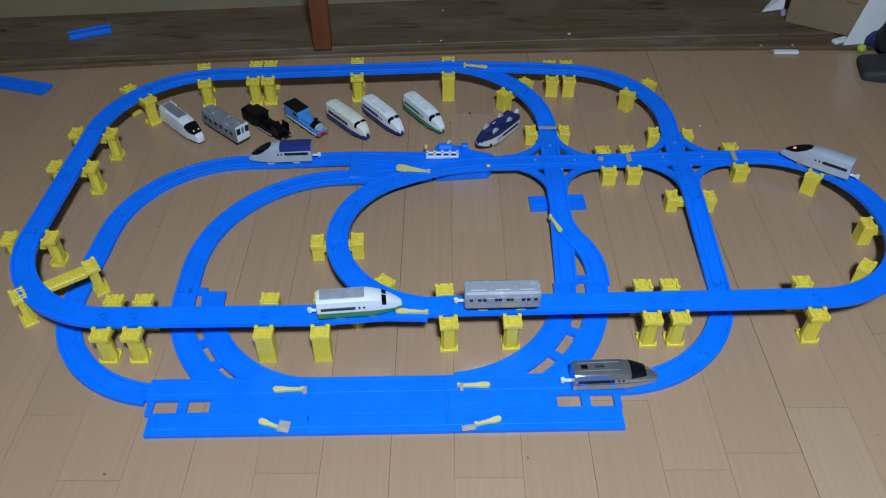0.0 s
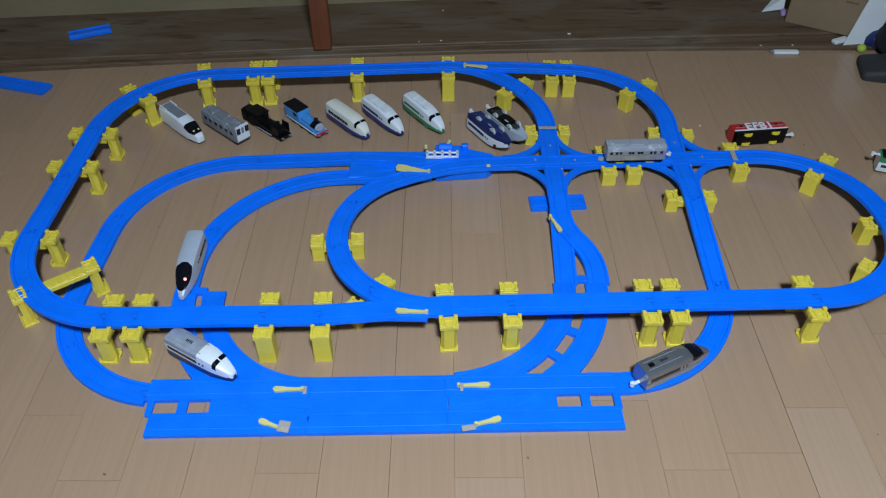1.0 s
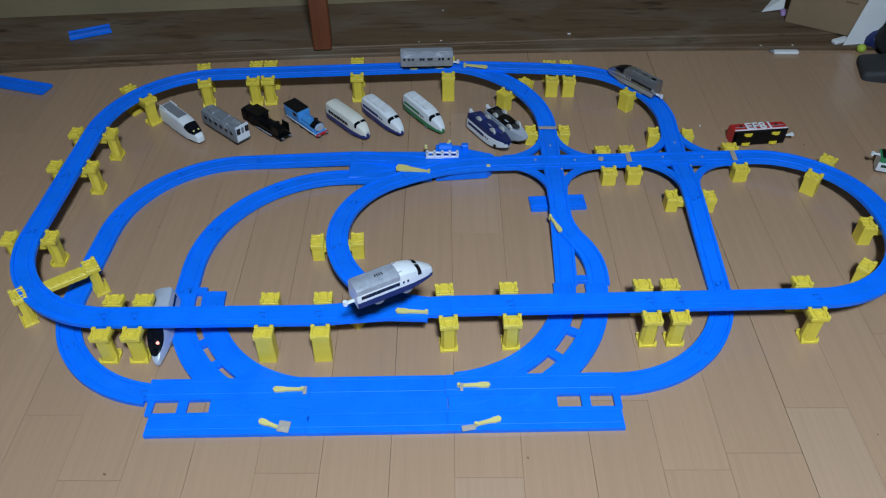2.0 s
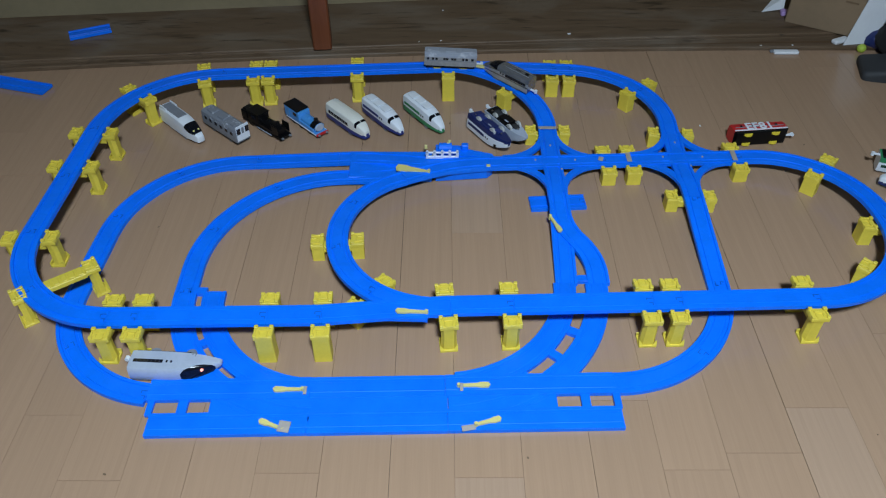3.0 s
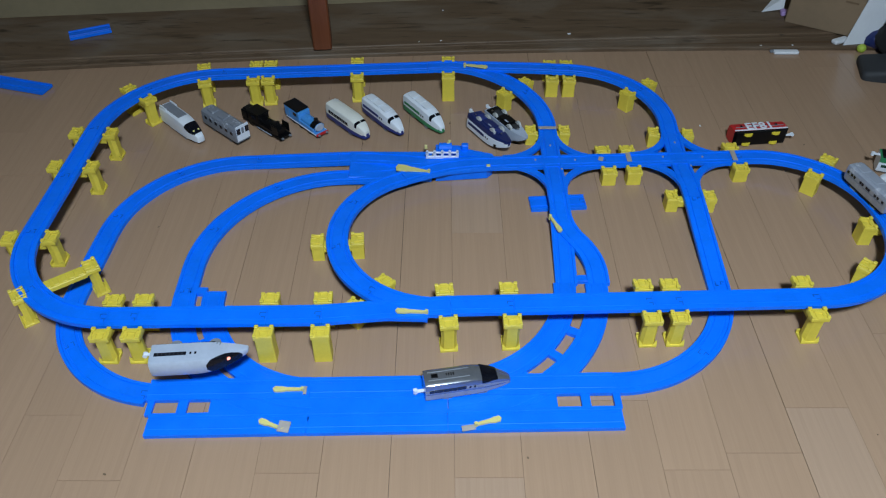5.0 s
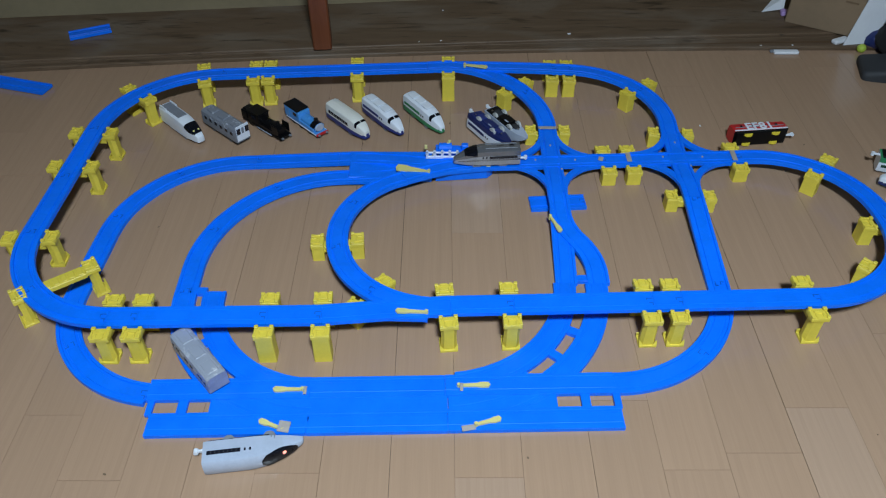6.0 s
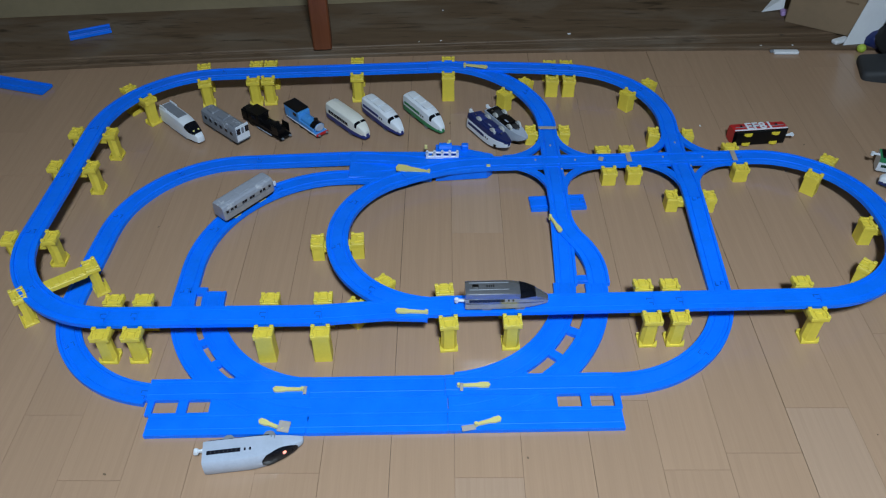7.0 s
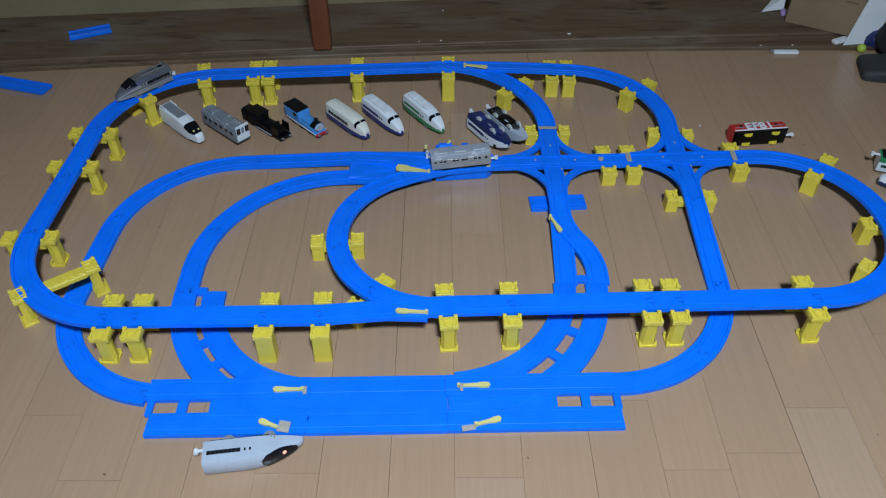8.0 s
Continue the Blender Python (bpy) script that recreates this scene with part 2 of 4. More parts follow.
# the station switch and its three ways
SWITCH_IN = pose_end(MIDLINE)
WAY_OUTER = bend(SWITCH_IN, (-0.2142, 1.2858, 0.014, 181.4))
WAY_MID = bend(SWITCH_IN, (-0.1771, 1.2244, 0.014, 177.1))
OUTER = line((-0.2142, 1.2858, 181.37), [("S", 0.1843, 0.014, LOW), ("C", 0.2268, 86.94, LOW, LOW), ("S", 0.1559, LOW, LOW), ("C", 0.2036, 92.0, LOW, LOW)])
MIDWAY = line((-0.1771, 1.2244, 177.12), [("C", 0.2509, 94.5, 0.014, LOW), ("S", 0.0605, LOW, LOW)])
INNER = line((0.0, 1.2185, 181.1), [("C", 0.1925, 181.5, 0.026, HIGH)])
WAY_INNER = bend(SWITCH_IN, pose_end(cut(INNER, 0.0, 0.13)), n=24)
INNER = cut(INNER, 0.13, 1.0)
# the double-track yard at the front
YARD_TURN = 1.15
LANE_A = line((-0.445, 0.7035, YARD_TURN), [("S", 0.707, LOW, LOW)])
LANE_B = line((-0.432, 0.6423, YARD_TURN), [("S", 0.697, LOW, LOW)])
CURVE_LA = line((-0.389, 0.910, 270), [("S", 0.005, LOW, LOW), ("C", 0.199, 91.1, LOW, LOW)])
CURVE_LB = line((-0.4390, 0.906, 271.5), [("C", 0.2555, 89.7, LOW, LOW)])
CURVE_RA = line((0.0, 0.717, 1), [("C", 0.213, 89, LOW, LOW)])
CURVE_RB = line((0.0, 0.661, 1), [("C", 0.269, 89, LOW, LOW)])
# up to the two crossings
FORK_STRAIGHT = line((0.2135, 0.930, 88), [("S", 0.214, LOW, MIDDLE)])
FORK_CURVE = line((0.2695, 0.930, 90), [("S", 0.022, LOW, 0.011), ("C", 0.13, 37, 0.011, 0.020), ("C", 0.115, -37, 0.020, 0.028), ("S", 0.045, 0.028, MIDDLE)])
CROSS1_NS = bend((0.2195, 1.144, MIDDLE, 89), (0.2212, 1.3638, MIDDLE, 88))
REAR1 = line((0.2212, 1.3638, 87.58), [("C", 0.2178, 89.87, MIDDLE, HIGH)])
REAR1_END = bend(pose_end(REAR1), pose_end(REAR, 0), n=8)
RIGHT = line((0.262, 0.7178, 0.6), [("S", 0.0025, LOW, LOW), ("C", 0.2126, 88.4, LOW, LOW), ("S", 0.212, LOW, MIDDLE)])
CROSS2_NS = bend(pose_end(RIGHT), (0.4809, 1.3476, MIDDLE, 84))
REAR2 = line((0.4785, 1.3476, 87), [("S", 0.04, MIDDLE, 0.033), ("C", 0.194, 92, 0.033, 0.045)])
REAR2_END = bend(pose_end(REAR2), pose_end(REAR, 0))


# ---- the raised line: what lies above MIDDLE climbs to the piers' full height ----
TOP = 0.062


def raised(ln):
    out = []
    for x, y, z, a in ln:
        up = z + max(0.0, z - MIDDLE) * (TOP - HIGH) / (HIGH - MIDDLE)
        k = (EYE[2] - up) / (EYE[2] - z)
        out.append((x * k, y * k, up, a))
    return out


REAR, LEFT_REAR, LEFT_SIDE, LEFT_FRONT, FRONT = [raised(q) for q in (REAR, LEFT_REAR, LEFT_SIDE, LEFT_FRONT, FRONT)]
RIGHT_BEND, INNER, WAY_INNER = raised(RIGHT_BEND), raised(INNER), raised(WAY_INNER)
REAR1, REAR1_END, REAR2, REAR2_END = raised(REAR1), raised(REAR1_END), raised(REAR2), raised(REAR2_END)
HIGH = TOP


# ---- track pieces ----
# half profile across a piece: offset from the middle and depth under the rail top
PROFILE = [(0.0, -0.0007), (0.0086, -0.0007), (0.0092, -0.0020), (0.0134, -0.0020), (0.0140, 0.0), (0.0190, 0.0), (0.0193, -0.0006), (0.0193, -0.0078)]


def sweep(bm, pts, dz=0.0, half=None, floor_z=None):
    """A piece of track along pts; closed below."""
    prof = half or PROFILE
    full = [(-o, d) for o, d in reversed(prof)] + [(o, d) for o, d in prof if o > 0]
    sections = []
    for x, y, z, a in pts:
        nx, ny = -math.sin(a), math.cos(a)
        sections.append([(x + nx * o, y + ny * o, z + d + dz) for o, d in full])
    loft(bm, sections)


def shorten(pts, gap=0.0002):
    """Leave a hair's gap at both ends of a piece."""
    out = list(pts)
    for i, sgn in ((0, 1), (-1, -1)):
        x, y, z, a = out[i]
        out[i] = (x + sgn * gap * math.cos(a), y + sgn * gap * math.sin(a), z, a)
    return out


def thin(pts, every):
    return pts[:1] + pts[1:-1][::every] + pts[-1:]


def joint_marks(bm, p, direction):
    """The tongue-and-socket joint: a small key standing beside the middle and its slot's lip."""
    x, y, z, a = p
    m = Matrix.Translation((x, y, z)) @ Matrix.Rotation(a + (math.pi if direction < 0 else 0), 4, "Z")
    box(bm, -0.006, 0.0045, -0.0007, 0.009, 0.0012, 0.0014, m=m)
    box(bm, -0.0105, 0.0025, -0.0007, 0.0012, 0.005, 0.0014, m=m)
    box(bm, -0.0024, -0.0075, -0.0004, 0.0010, 0.006, 0.0012, m=m)
    box(bm, -0.005, -0.0045, -0.0004, 0.006, 0.0010, 0.0012, m=m)


def track_piece(name, pts, label, straight=False):
    bm = bmesh.new()
    sweep(bm, shorten(thin(pts, 12) if straight else thin(pts, 2)))
    body = set(bm.faces)
    joint_marks(bm, pts[-1], 1)
    for f in bm.faces:
        if f not in body:
            f.material_index = 1
    ob = new(name, finish(name, bm, [BLUE, DEEPBLUE]))
    return tagged(ob, label, "toy track", "toy railway tracks")


def run_of(ln, count, name, label, straight=False):
    for i in range(count):
        track_piece(name, cut(ln, i / count, (i + 1) / count), label, straight)


HIGH_S = "straight blue plastic toy track piece raised on yellow piers"
HIGH_C = "curved blue plastic toy track piece raised on yellow piers"
LOW_C = "curved blue plastic toy track piece lying on the floor"
LOW_S = "straight blue plastic toy track piece lying on the floor"
SLOPE_S = "straight blue plastic toy track piece sloping down to the floor"
run_of(REAR, 2, "straight_track", HIGH_S, True)
run_of(LEFT_REAR, 2, "curved_track", HIGH_C)
run_of(LEFT_SIDE, 2, "straight_track", HIGH_S, True)
run_of(LEFT_FRONT, 2, "curved_track", HIGH_C)
for a, b in ((0.0, 0.042), (0.042, 0.22), (0.22, 0.296), (0.476, 0.565), (0.565, 0.762), (0.762, 0.804), (0.804, 1.0)):
    track_piece("straight_track", cut(FRONT, a, b), HIGH_S, True)
run_of(RIGHT_BEND, 4, "curved_track", HIGH_C)
track_piece("short_straight_track", cut(MIDLINE, 0.43, 0.555), "short straight blue toy track piece on low yellow piers", True)
run_of(cut(OUTER, 0.0, 0.168), 1, "straight_track", LOW_S, True)
for a, b in ((0.168, 0.325), (0.325, 0.482), (0.482, 0.626)):
    track_piece("curved_track", cut(OUTER, a, b), LOW_C)
for a, b in ((0.626, 0.80), (0.80, 0.975)):
    track_piece("curved_track", cut(OUTER, a, b), LOW_C)
run_of(MIDWAY, 3, "curved_track", LOW_C)
run_of(cut(INNER, 0.0, 0.75), 3, "curved_track", "curved blue toy track piece climbing on yellow piers")
track_piece("curved_track", cut(RIGHT, 0.0, 0.312), LOW_C)
track_piece("curved_track", cut(RIGHT, 0.312, 0.624), LOW_C)
track_piece("straight_track", cut(RIGHT, 0.624, 1.0), SLOPE_S, True)
run_of(REAR2, 2, "curved_track", HIGH_C)
track_piece("straight_track", cut(REAR2_END, 0.0, 0.12), HIGH_S, True)
track_piece("short_straight_track", line((0.168, 1.147, 4), [("S", 0.108, LOW, LOW)]), "short straight blue toy track piece lying loose below a crossing", True)


def lever(parent, x, y, z, turn, length=0.05, wide=1.0, neck=1.0):
    """A yellow point lever: a flat paddle on a pivot."""
    bm = bmesh.new()
    outline = [(0.0, 0.0022 * neck), (length * 0.6, 0.003), (length * 0.75, 0.0045), (length, 0.0045), (length + 0.003, 0.0), (length, -0.0045), (length * 0.75, -0.0045), (length * 0.6, -0.003), (0.0, -0.0022 * neck), (-0.003, 0.0)]
    loft(bm, [[(px, py * wide, 0.0) for px, py in outline], [(px, py * wide, 0.0035) for px, py in outline]])
    rod(bm, (0, 0, -0.004), (0, 0, 0.006), 0.0028, 10)
    return part("point_lever", bm, LEVER, parent, "pale yellow plastic point lever", pose(x, y, z, 0, 0, turn))


def fork_tracks(name, lines, label, extra=None, half=None):
    """A switch or crossing: its ways run into one another, each a hair above the last."""
    ob = thing(name, label, "toy track", "toy railway tracks")
    for i, ln in enumerate(lines):
        bm = bmesh.new()
        sweep(bm, thin(shorten(ln), 2), dz=0.0004 * i, half=half)
        part("rail_bed", bm, BLUE, ob)
    if extra:
        bm = bmesh.new()
        extra(bm)
        split_parts("infill", bm, BLUE, ob)
    return ob


def front_switch_tab(bm):
    stub = [(-0.090, 0.8010), (-0.0300, 0.7995), (-0.0245, 0.7970), (-0.0235, 0.8070), (-0.090, 0.812)]
    loft(bm, [[(x, y, z) for x, y in stub] for z in (HIGH - 0.0078, HIGH - 0.0009)])


sw = fork_tracks("switch_track", [REAR1_END, cut(REAR1, 0.42, 1.0), cut(REAR2_END, 0.12, 1.0)], "blue toy switch track raised on yellow piers")
lever(sw, 0.0496, 1.572, HIGH + 0.001, -11, 0.05)
track_piece("curved_track", cut(REAR1, 0.0, 0.42), HIGH_C)
sw = fork_tracks("switch_track", [joined(cut(INNER, 0.75, 1.0), cut(FRONT, 0.46, 0.476)), cut(FRONT, 0.296, 0.476)], "blue toy switch track joining the raised front line", front_switch_tab)

lever(sw, -0.0258, 0.8107, HIGH + 0.001, 176, 0.046)


def station_deck(bm):
    """The slab under the three ways and the low bumps of the station."""
    box(bm, -0.106, 1.262, 0.0085, 0.168, 0.088, 0.013, 0.002)
    slab = [(-0.015, 1.222), (0.088, 1.232), (0.10, 1.245), (0.10, 1.272), (-0.015, 1.272)]
    loft(bm, [[(x, y, z) for x, y in slab] for z in (0.002, 0.0235)])
    slab = [(-0.015, 1.280), (0.105, 1.274), (0.100, 1.284), (0.052, 1.300), (0.044, 1.312), (-0.015, 1.316)]
    loft(bm, [[(x, y, z) for x, y in slab] for z in (0.004, 0.0245)])
    rod(bm, (-0.008, 1.298, 0.03), (0.018, 1.298, 0.03), 0.010, 16)
    box(bm, 0.045, 1.299, 0.03, 0.014, 0.012, 0.016, 0.002)


sw = fork_tracks("station_switch", [WAY_OUTER, WAY_MID, WAY_INNER], "blue three-way toy switch track with a white station fence", station_deck)
lever(sw, -0.0280, 1.215, 0.0300, 168, 0.064, 2.0, 0.3)
bm = bmesh.new()
box(bm, 0, 0, 0, 0.0075, 0.0075, 0.003, 0.0006)
part("pin", bm, LEVER, sw, "small square yellow pin", pose(0.0905, 1.2340, 0.0315))
bm = bmesh.new()
for i in range(5):
    x = -0.0305 + i * 0.01525
    box(bm, x, 0, 0.0065, 0.0056, 0.0034, 0.017, 0.0006)
    rod(bm, (x, -0.0017, 0.0150), (x, 0.0017, 0.0150), 0.0027, 12)
box(bm, 0, 0.0, 0.0012, 0.064, 0.0030, 0.0064, 0.0006)
box(bm, 0, 0.0, 0.0125, 0.064, 0.0030, 0.0036, 0.0006)
part("fence", bm, WHITE, sw, "white plastic platform fence with four openings", pose(-0.0015, 1.268, 0.0265))
bm = bmesh.new()
box(bm, 0, 0, 0, 0.006, 0.004, 0.011, 0.001)
part("signal_tab", bm, LEVER, sw, "small yellow plastic tab", pose(0.012, 1.300, 0.042, 0, 25, 0))
bm = bmesh.new()
box(bm, 0, 0, 0, 0.006, 0.004, 0.010, 0.001)
part("signal_tab", bm, LEVER, sw, "small yellow plastic tab", pose(-0.035, 1.30, 0.030))


def crossing(name, centre, ns, ew):
    cx, cy = centre

    def corners(bm):
        for sx in (-1, 1):
            for sy in (-1, 1):
                r = 0.088
                arc = []
                for i in range(13):
                    t = radians(90 * i / 12)
                    arc.append((cx + sx * (0.100 - r * math.sin(t)), cy + sy * (0.100 - r * math.cos(t)), MIDDLE - 0.0012, math.atan2(sy * math.sin(t), -sx * math.cos(t))))
                sweep(bm, arc, half=[(0.0, 0.0), (0.0068, 0.0), (0.0070, -0.0005), (0.0070, -0.0066)])
    ob = fork_tracks(name, [ns, ew], "blue plastic crossing track with curved corner webs", corners)
    for dx, dy in ((0.0, 0.05), (0.015, -0.03), (0.045, 0.0), (-0.035, 0.0)):
        bm = bmesh.new()
        rod(bm, (0, 0, 0), (0, 0, 0.002), 0.0018, 8)
        part("pin", bm, TAPE, ob, "", pose(cx + dx, cy + dy, MIDDLE - 0.0005))
    return ob


crossing("crossing_track", (0.221, 1.2535), CROSS1_NS, cut(MIDLINE, 0.555, 1.0))
crossing("crossing_track", (0.480, 1.264), CROSS2_NS, cut(MIDLINE, 0.0, 0.43))
fork = fork_tracks("switch_track", [FORK_CURVE, FORK_STRAIGHT], "blue toy switch track sloping up to a crossing", lambda bm: box(bm, 0.243, 0.938, 0.0045, 0.03, 0.006, 0.006, 0.001))
lever(fork, 0.199, 1.083, 0.026, -70, 0.042)


# the yard: two switches and a plain double piece between them
def yard_pose(u, v, z=0.0, turn=0.0):
    return Matrix.Translation((0, 0.6815, 0)) @ Matrix.Rotation(radians(YARD_TURN), 4, "Z") @ pose(u, v, z, 0, 0, turn)


def fill(bm, u0, u1, v0, v1, z=0.0074):
    box(bm, (u0 + u1) / 2, (v0 + v1) / 2, z - 0.003, u1 - u0, v1 - v0, 0.006, 0.0004, m=yard_pose(0, 0))


def web(bm, centre, radius, a0, a1):
    """The solid strip between two curved tracks."""
    arc = []
    for i in range(11):
        a = radians(a0 + (a1 - a0) * i / 10)
        arc.append((centre[0] + radius * math.cos(a), centre[1] + radius * math.sin(a), LOW - 0.0005, a + math.pi / 2))
    sweep(bm, arc, half=[(0.0, 0.0), (0.012, 0.0), (0.0122, -0.0006), (0.0122, -0.0072)])


def yard_left(bm):
    fill(bm, -0.347, -0.20, -0.014, 0.014)
    fill(bm, -0.395, -0.380, -0.014, 0.014)
    fill(bm, -0.4405, -0.431, -0.014, 0.014)
    web(bm, (-0.19, 0.905), 0.228, 180 + 54, 180 + 92)
    for t in (-2, 12, 29, 42.5):
        a = radians(180 + t)
        r = 0.228
        box(bm, 0, 0, 0, 0.028, 0.015, 0.0076, m=pose(-0.19 + r * math.cos(a), 0.905 + r * math.sin(a), 0.0035, 0, 0, t))


def yard_right(bm):
    fill(bm, 0.008, 0.171, -0.014, 0.014)
    fill(bm, 0.207, 0.221, -0.014, 0.014)
    fill(bm, 0.256, 0.267, -0.014, 0.014)
    web(bm, (0.0, 0.93), 0.241, -88, -56)
    for t in (-3, 12, 27, 41.5):
        a = radians(-t)
        box(bm, 0, 0, 0, 0.028, 0.015, 0.0076, m=pose(0.241 * math.cos(a), 0.93 + 0.241 * math.sin(a), 0.0035, 0, 0, -t))


def yard_mid(bm):
    fill(bm, -0.199, 0.007, -0.014, 0.014)


FLAT = [(0.0, -0.0003), (0.0086, -0.0003), (0.0092, -0.0009), (0.0134, -0.0009), (0.0140, 0.0), (0.0190, 0.0), (0.0193, -0.0006), (0.0193, -0.0078)]
DOUBLE = "wide blue double-track toy switch lying on the floor"
yl = fork_tracks("double_switch_track", [cut(CURVE_LB, 0, 0.955), cut(LANE_B, 0, 0.335), cut(CURVE_LA, 0, 0.955), cut(LANE_A, 0, 0.345)], DOUBLE, yard_left, FLAT)
fork_tracks("double_straight_track", [cut(LANE_B, 0.335, 0.63), cut(LANE_A, 0.345, 0.634)], "wide blue double-track toy straight lying on the floor", yard_mid, FLAT)
yr = fork_tracks("double_switch_track", [cut(CURVE_RB, 0.06, 1.0), cut(LANE_B, 0.63, 1.0), cut(CURVE_RA, 0.06, 1.0), cut(LANE_A, 0.634, 1.0)], DOUBLE, yard_right, FLAT)
lever(yl, -0.212, 0.703, 0.009, 180, 0.042)
lever(yr, 0.024, 0.710, 0.009, 2, 0.045)
lever(yl, -0.232, 0.6325, 0.010, 158, 0.036)
lever(yr, 0.048, 0.640, 0.010, 16, 0.036)
for ob, x, y, w, d, r in ((yl, -0.229, 0.634, 0.017, 0.018, -8), (yr, 0.037, 0.632, 0.020, 0.009, 12), (yl, -0.207, 0.698, 0.005, 0.014, 0), (yr, 0.028, 0.704, 0.005, 0.014, 0)):
    bm = bmesh.new()
    box(bm, 0, 0, 0.0, w, d, 0.0012, 0.0004)
    part("tape", bm, TAPE, ob, "wrinkled strip of clear adhesive tape", pose(x, y, 0.0155, 4, 3, r))


# ---- piers ----
def pier_meshes(height, span, block=False):
    """Meshes of a pier: a column whose head carries four lugs and a slotted rim, and the beam under the track."""
    bm = bmesh.new()
    w, d, h = 0.0290, 0.0235, height
    neck = h - 0.0085
    if block:
        a, b = w * 0.475, d * 0.46
        loft(bm, [[(-a * k, b, z), (-a * k, -b * 0.88, z), (-a * 0.9 * k, -b, z), (a * 0.9 * k, -b, z), (a * k, -b * 0.88, z), (a * k, b, z)] for z, k in ((0.0, 1.03), (neck, 0.97))])
    else:
        # a slim shaft with a ridge on each side, corner gussets and a long foot that reaches in under the track
        rows = ((0.003, 1.0), (0.009, 0.95), (neck * 0.55, 0.90), (neck, 0.93))
        loft(bm, [[(-w * 0.42 * k, 0.0065, z), (-w * 0.47 * k, -0.002, z), (-w * 0.30 * k, -0.0085, z), (w * 0.30 * k, -0.0085, z), (w * 0.47 * k, -0.002, z), (w * 0.42 * k, 0.0065, z)] for z, k in rows])
        box(bm, 0, 0.0015, 0.0022, w * 0.99, d * 1.04, 0.0044, 0.0006)
        for sx in (-1, 1):
            tri = [(sx * w * 0.49, -0.0108), (sx * w * 0.20, -0.0108), (sx * w * 0.49, -0.002)]
            loft(bm, [[(x, y, 0.004) for x, y in tri], [(sx * w * 0.49 + (x - sx * w * 0.49) * 0.15, -0.0060 + (y + 0.0060) * 0.2, 0.0125) for x, y in tri]])
        box(bm, 0, 0.0125, 0.0062, w * 0.99, 0.0022, 0.0090, 0.0005)
    # the head: a slab, a sunk slot between rims, a middle key, four corner lugs
    box(bm, 0, 0, h - 0.0048, w * 1.02, d * 0.985, 0.0078, 0.0008)
    for sx in (-1, 1):
        box(bm, sx * w * 0.405, 0.0083, h + 0.0018, 0.0064, 0.0062, 0.0046, 0.0009)
        box(bm, sx * w * 0.415, -0.0086, h + 0.0008, 0.0058, 0.0054, 0.0030, 0.0007)
        box(bm, sx * w * 0.445, 0.0, h + 0.0000, 0.0032, 0.0130, 0.0022, 0.0004)
        box(bm, sx * w * 0.20, -0.0052, h - 0.0001, 0.0022, 0.0105, 0.0022, 0.0004)
    box(bm, 0, -0.0106, h - 0.0001, w * 0.40, 0.0024, 0.0022, 0.0004)
    box(bm, 0, 0.0030, h + 0.0002, w * 0.50, 0.0036, 0.0026, 0.0004)
    column = finish("column", bm, YELLOW)
    bm = bmesh.new()
    box(bm, 0, 0, h - 0.0125, w * 0.62, span, 0.008, 0.001)
    for sx in (-1, 1):
        box(bm, sx * w * 0.29, 0, h - 0.0185, 0.0022, span * 0.9, 0.006, 0.0004)
    beam = finish("beam", bm, YELLOW)
    return column, beam


PIER_TALL = pier_meshes(HIGH - 0.0005, 0.056)
PIER_BLOCK = pier_meshes(HIGH - 0.0005, 0.056, True)
PIER_MED = pier_meshes(0.042, 0.056, True)
PIER_LOW = pier_meshes(MIDDLE - 0.001, 0.056, True)


def pier(x, y, heading, meshes, label, reach=0.0355):
    """heading: the way the track runs over it."""
    ob = thing("track_pier", label, "toy pier", "yellow track piers")
    ob.matrix_basis = pose(x, y, 0, 0, 0, heading)
    share("column", meshes[0], ob, pose(0, -reach, 0))
    share("column", meshes[0], ob, pose(0, reach, 0, 0, 0, 180))
    share("beam", meshes[1], ob, pose(0, 0, 0))
    return ob


def spot(ln, f):
    p = cut(ln, f, 1.0)[0] if f < 1 else ln[-1]
    return p[0], p[1], math.degrees(p[3])


TALL = "yellow plastic pier standing under the raised track"
LOWP = "low yellow plastic pier standing under the track"
for ln, f in ((REAR, 0.345), (REAR, 0.772), (REAR, 0.842), (LEFT_REAR, 0.115), (LEFT_REAR, 0.565), (LEFT_SIDE, 0.032), (LEFT_SIDE, 0.385), (LEFT_FRONT, 0.03), (FRONT, 0.0), (FRONT, 0.042), (FRONT, 0.470), (FRONT, 0.560), (FRONT, 0.754), (FRONT, 0.793), (FRONT, 0.986)):
    pier(*spot(ln, f), PIER_TALL, TALL)
pier(0.012, 1.567, 180, PIER_BLOCK, TALL)
for f in (0.22, 0.296):
    pier(*spot(FRONT, f), PIER_BLOCK, TALL)
for ln, f in ((RIGHT_BEND, 0.25), (RIGHT_BEND, 0.47), (RIGHT_BEND, 0.75), (INNER, 0.731)):
    pier(*spot(ln, f), PIER_MED, LOWP)
for ln, f in ((REAR2, 0.5), (REAR2_END, 0.0), (REAR2_END, 0.12), (REAR1, 0.5)):
    pier(*spot(ln, f), PIER_MED, LOWP)
pier(*spot(INNER, 0.440), pier_meshes(0.037, 0.056, True), LOWP)
for ln, f in ((MIDLINE, 0.0), (MIDLINE, 0.43), (MIDLINE, 0.53)):
    pier(*spot(ln, f), PIER_LOW, LOWP)
pier(0.2212, 1.362, 90, PIER_LOW, LOWP)
pier(0.480, 1.352, 85, PIER_LOW, LOWP)
pier(0.4735, 1.142, 89, PIER_LOW, LOWP)
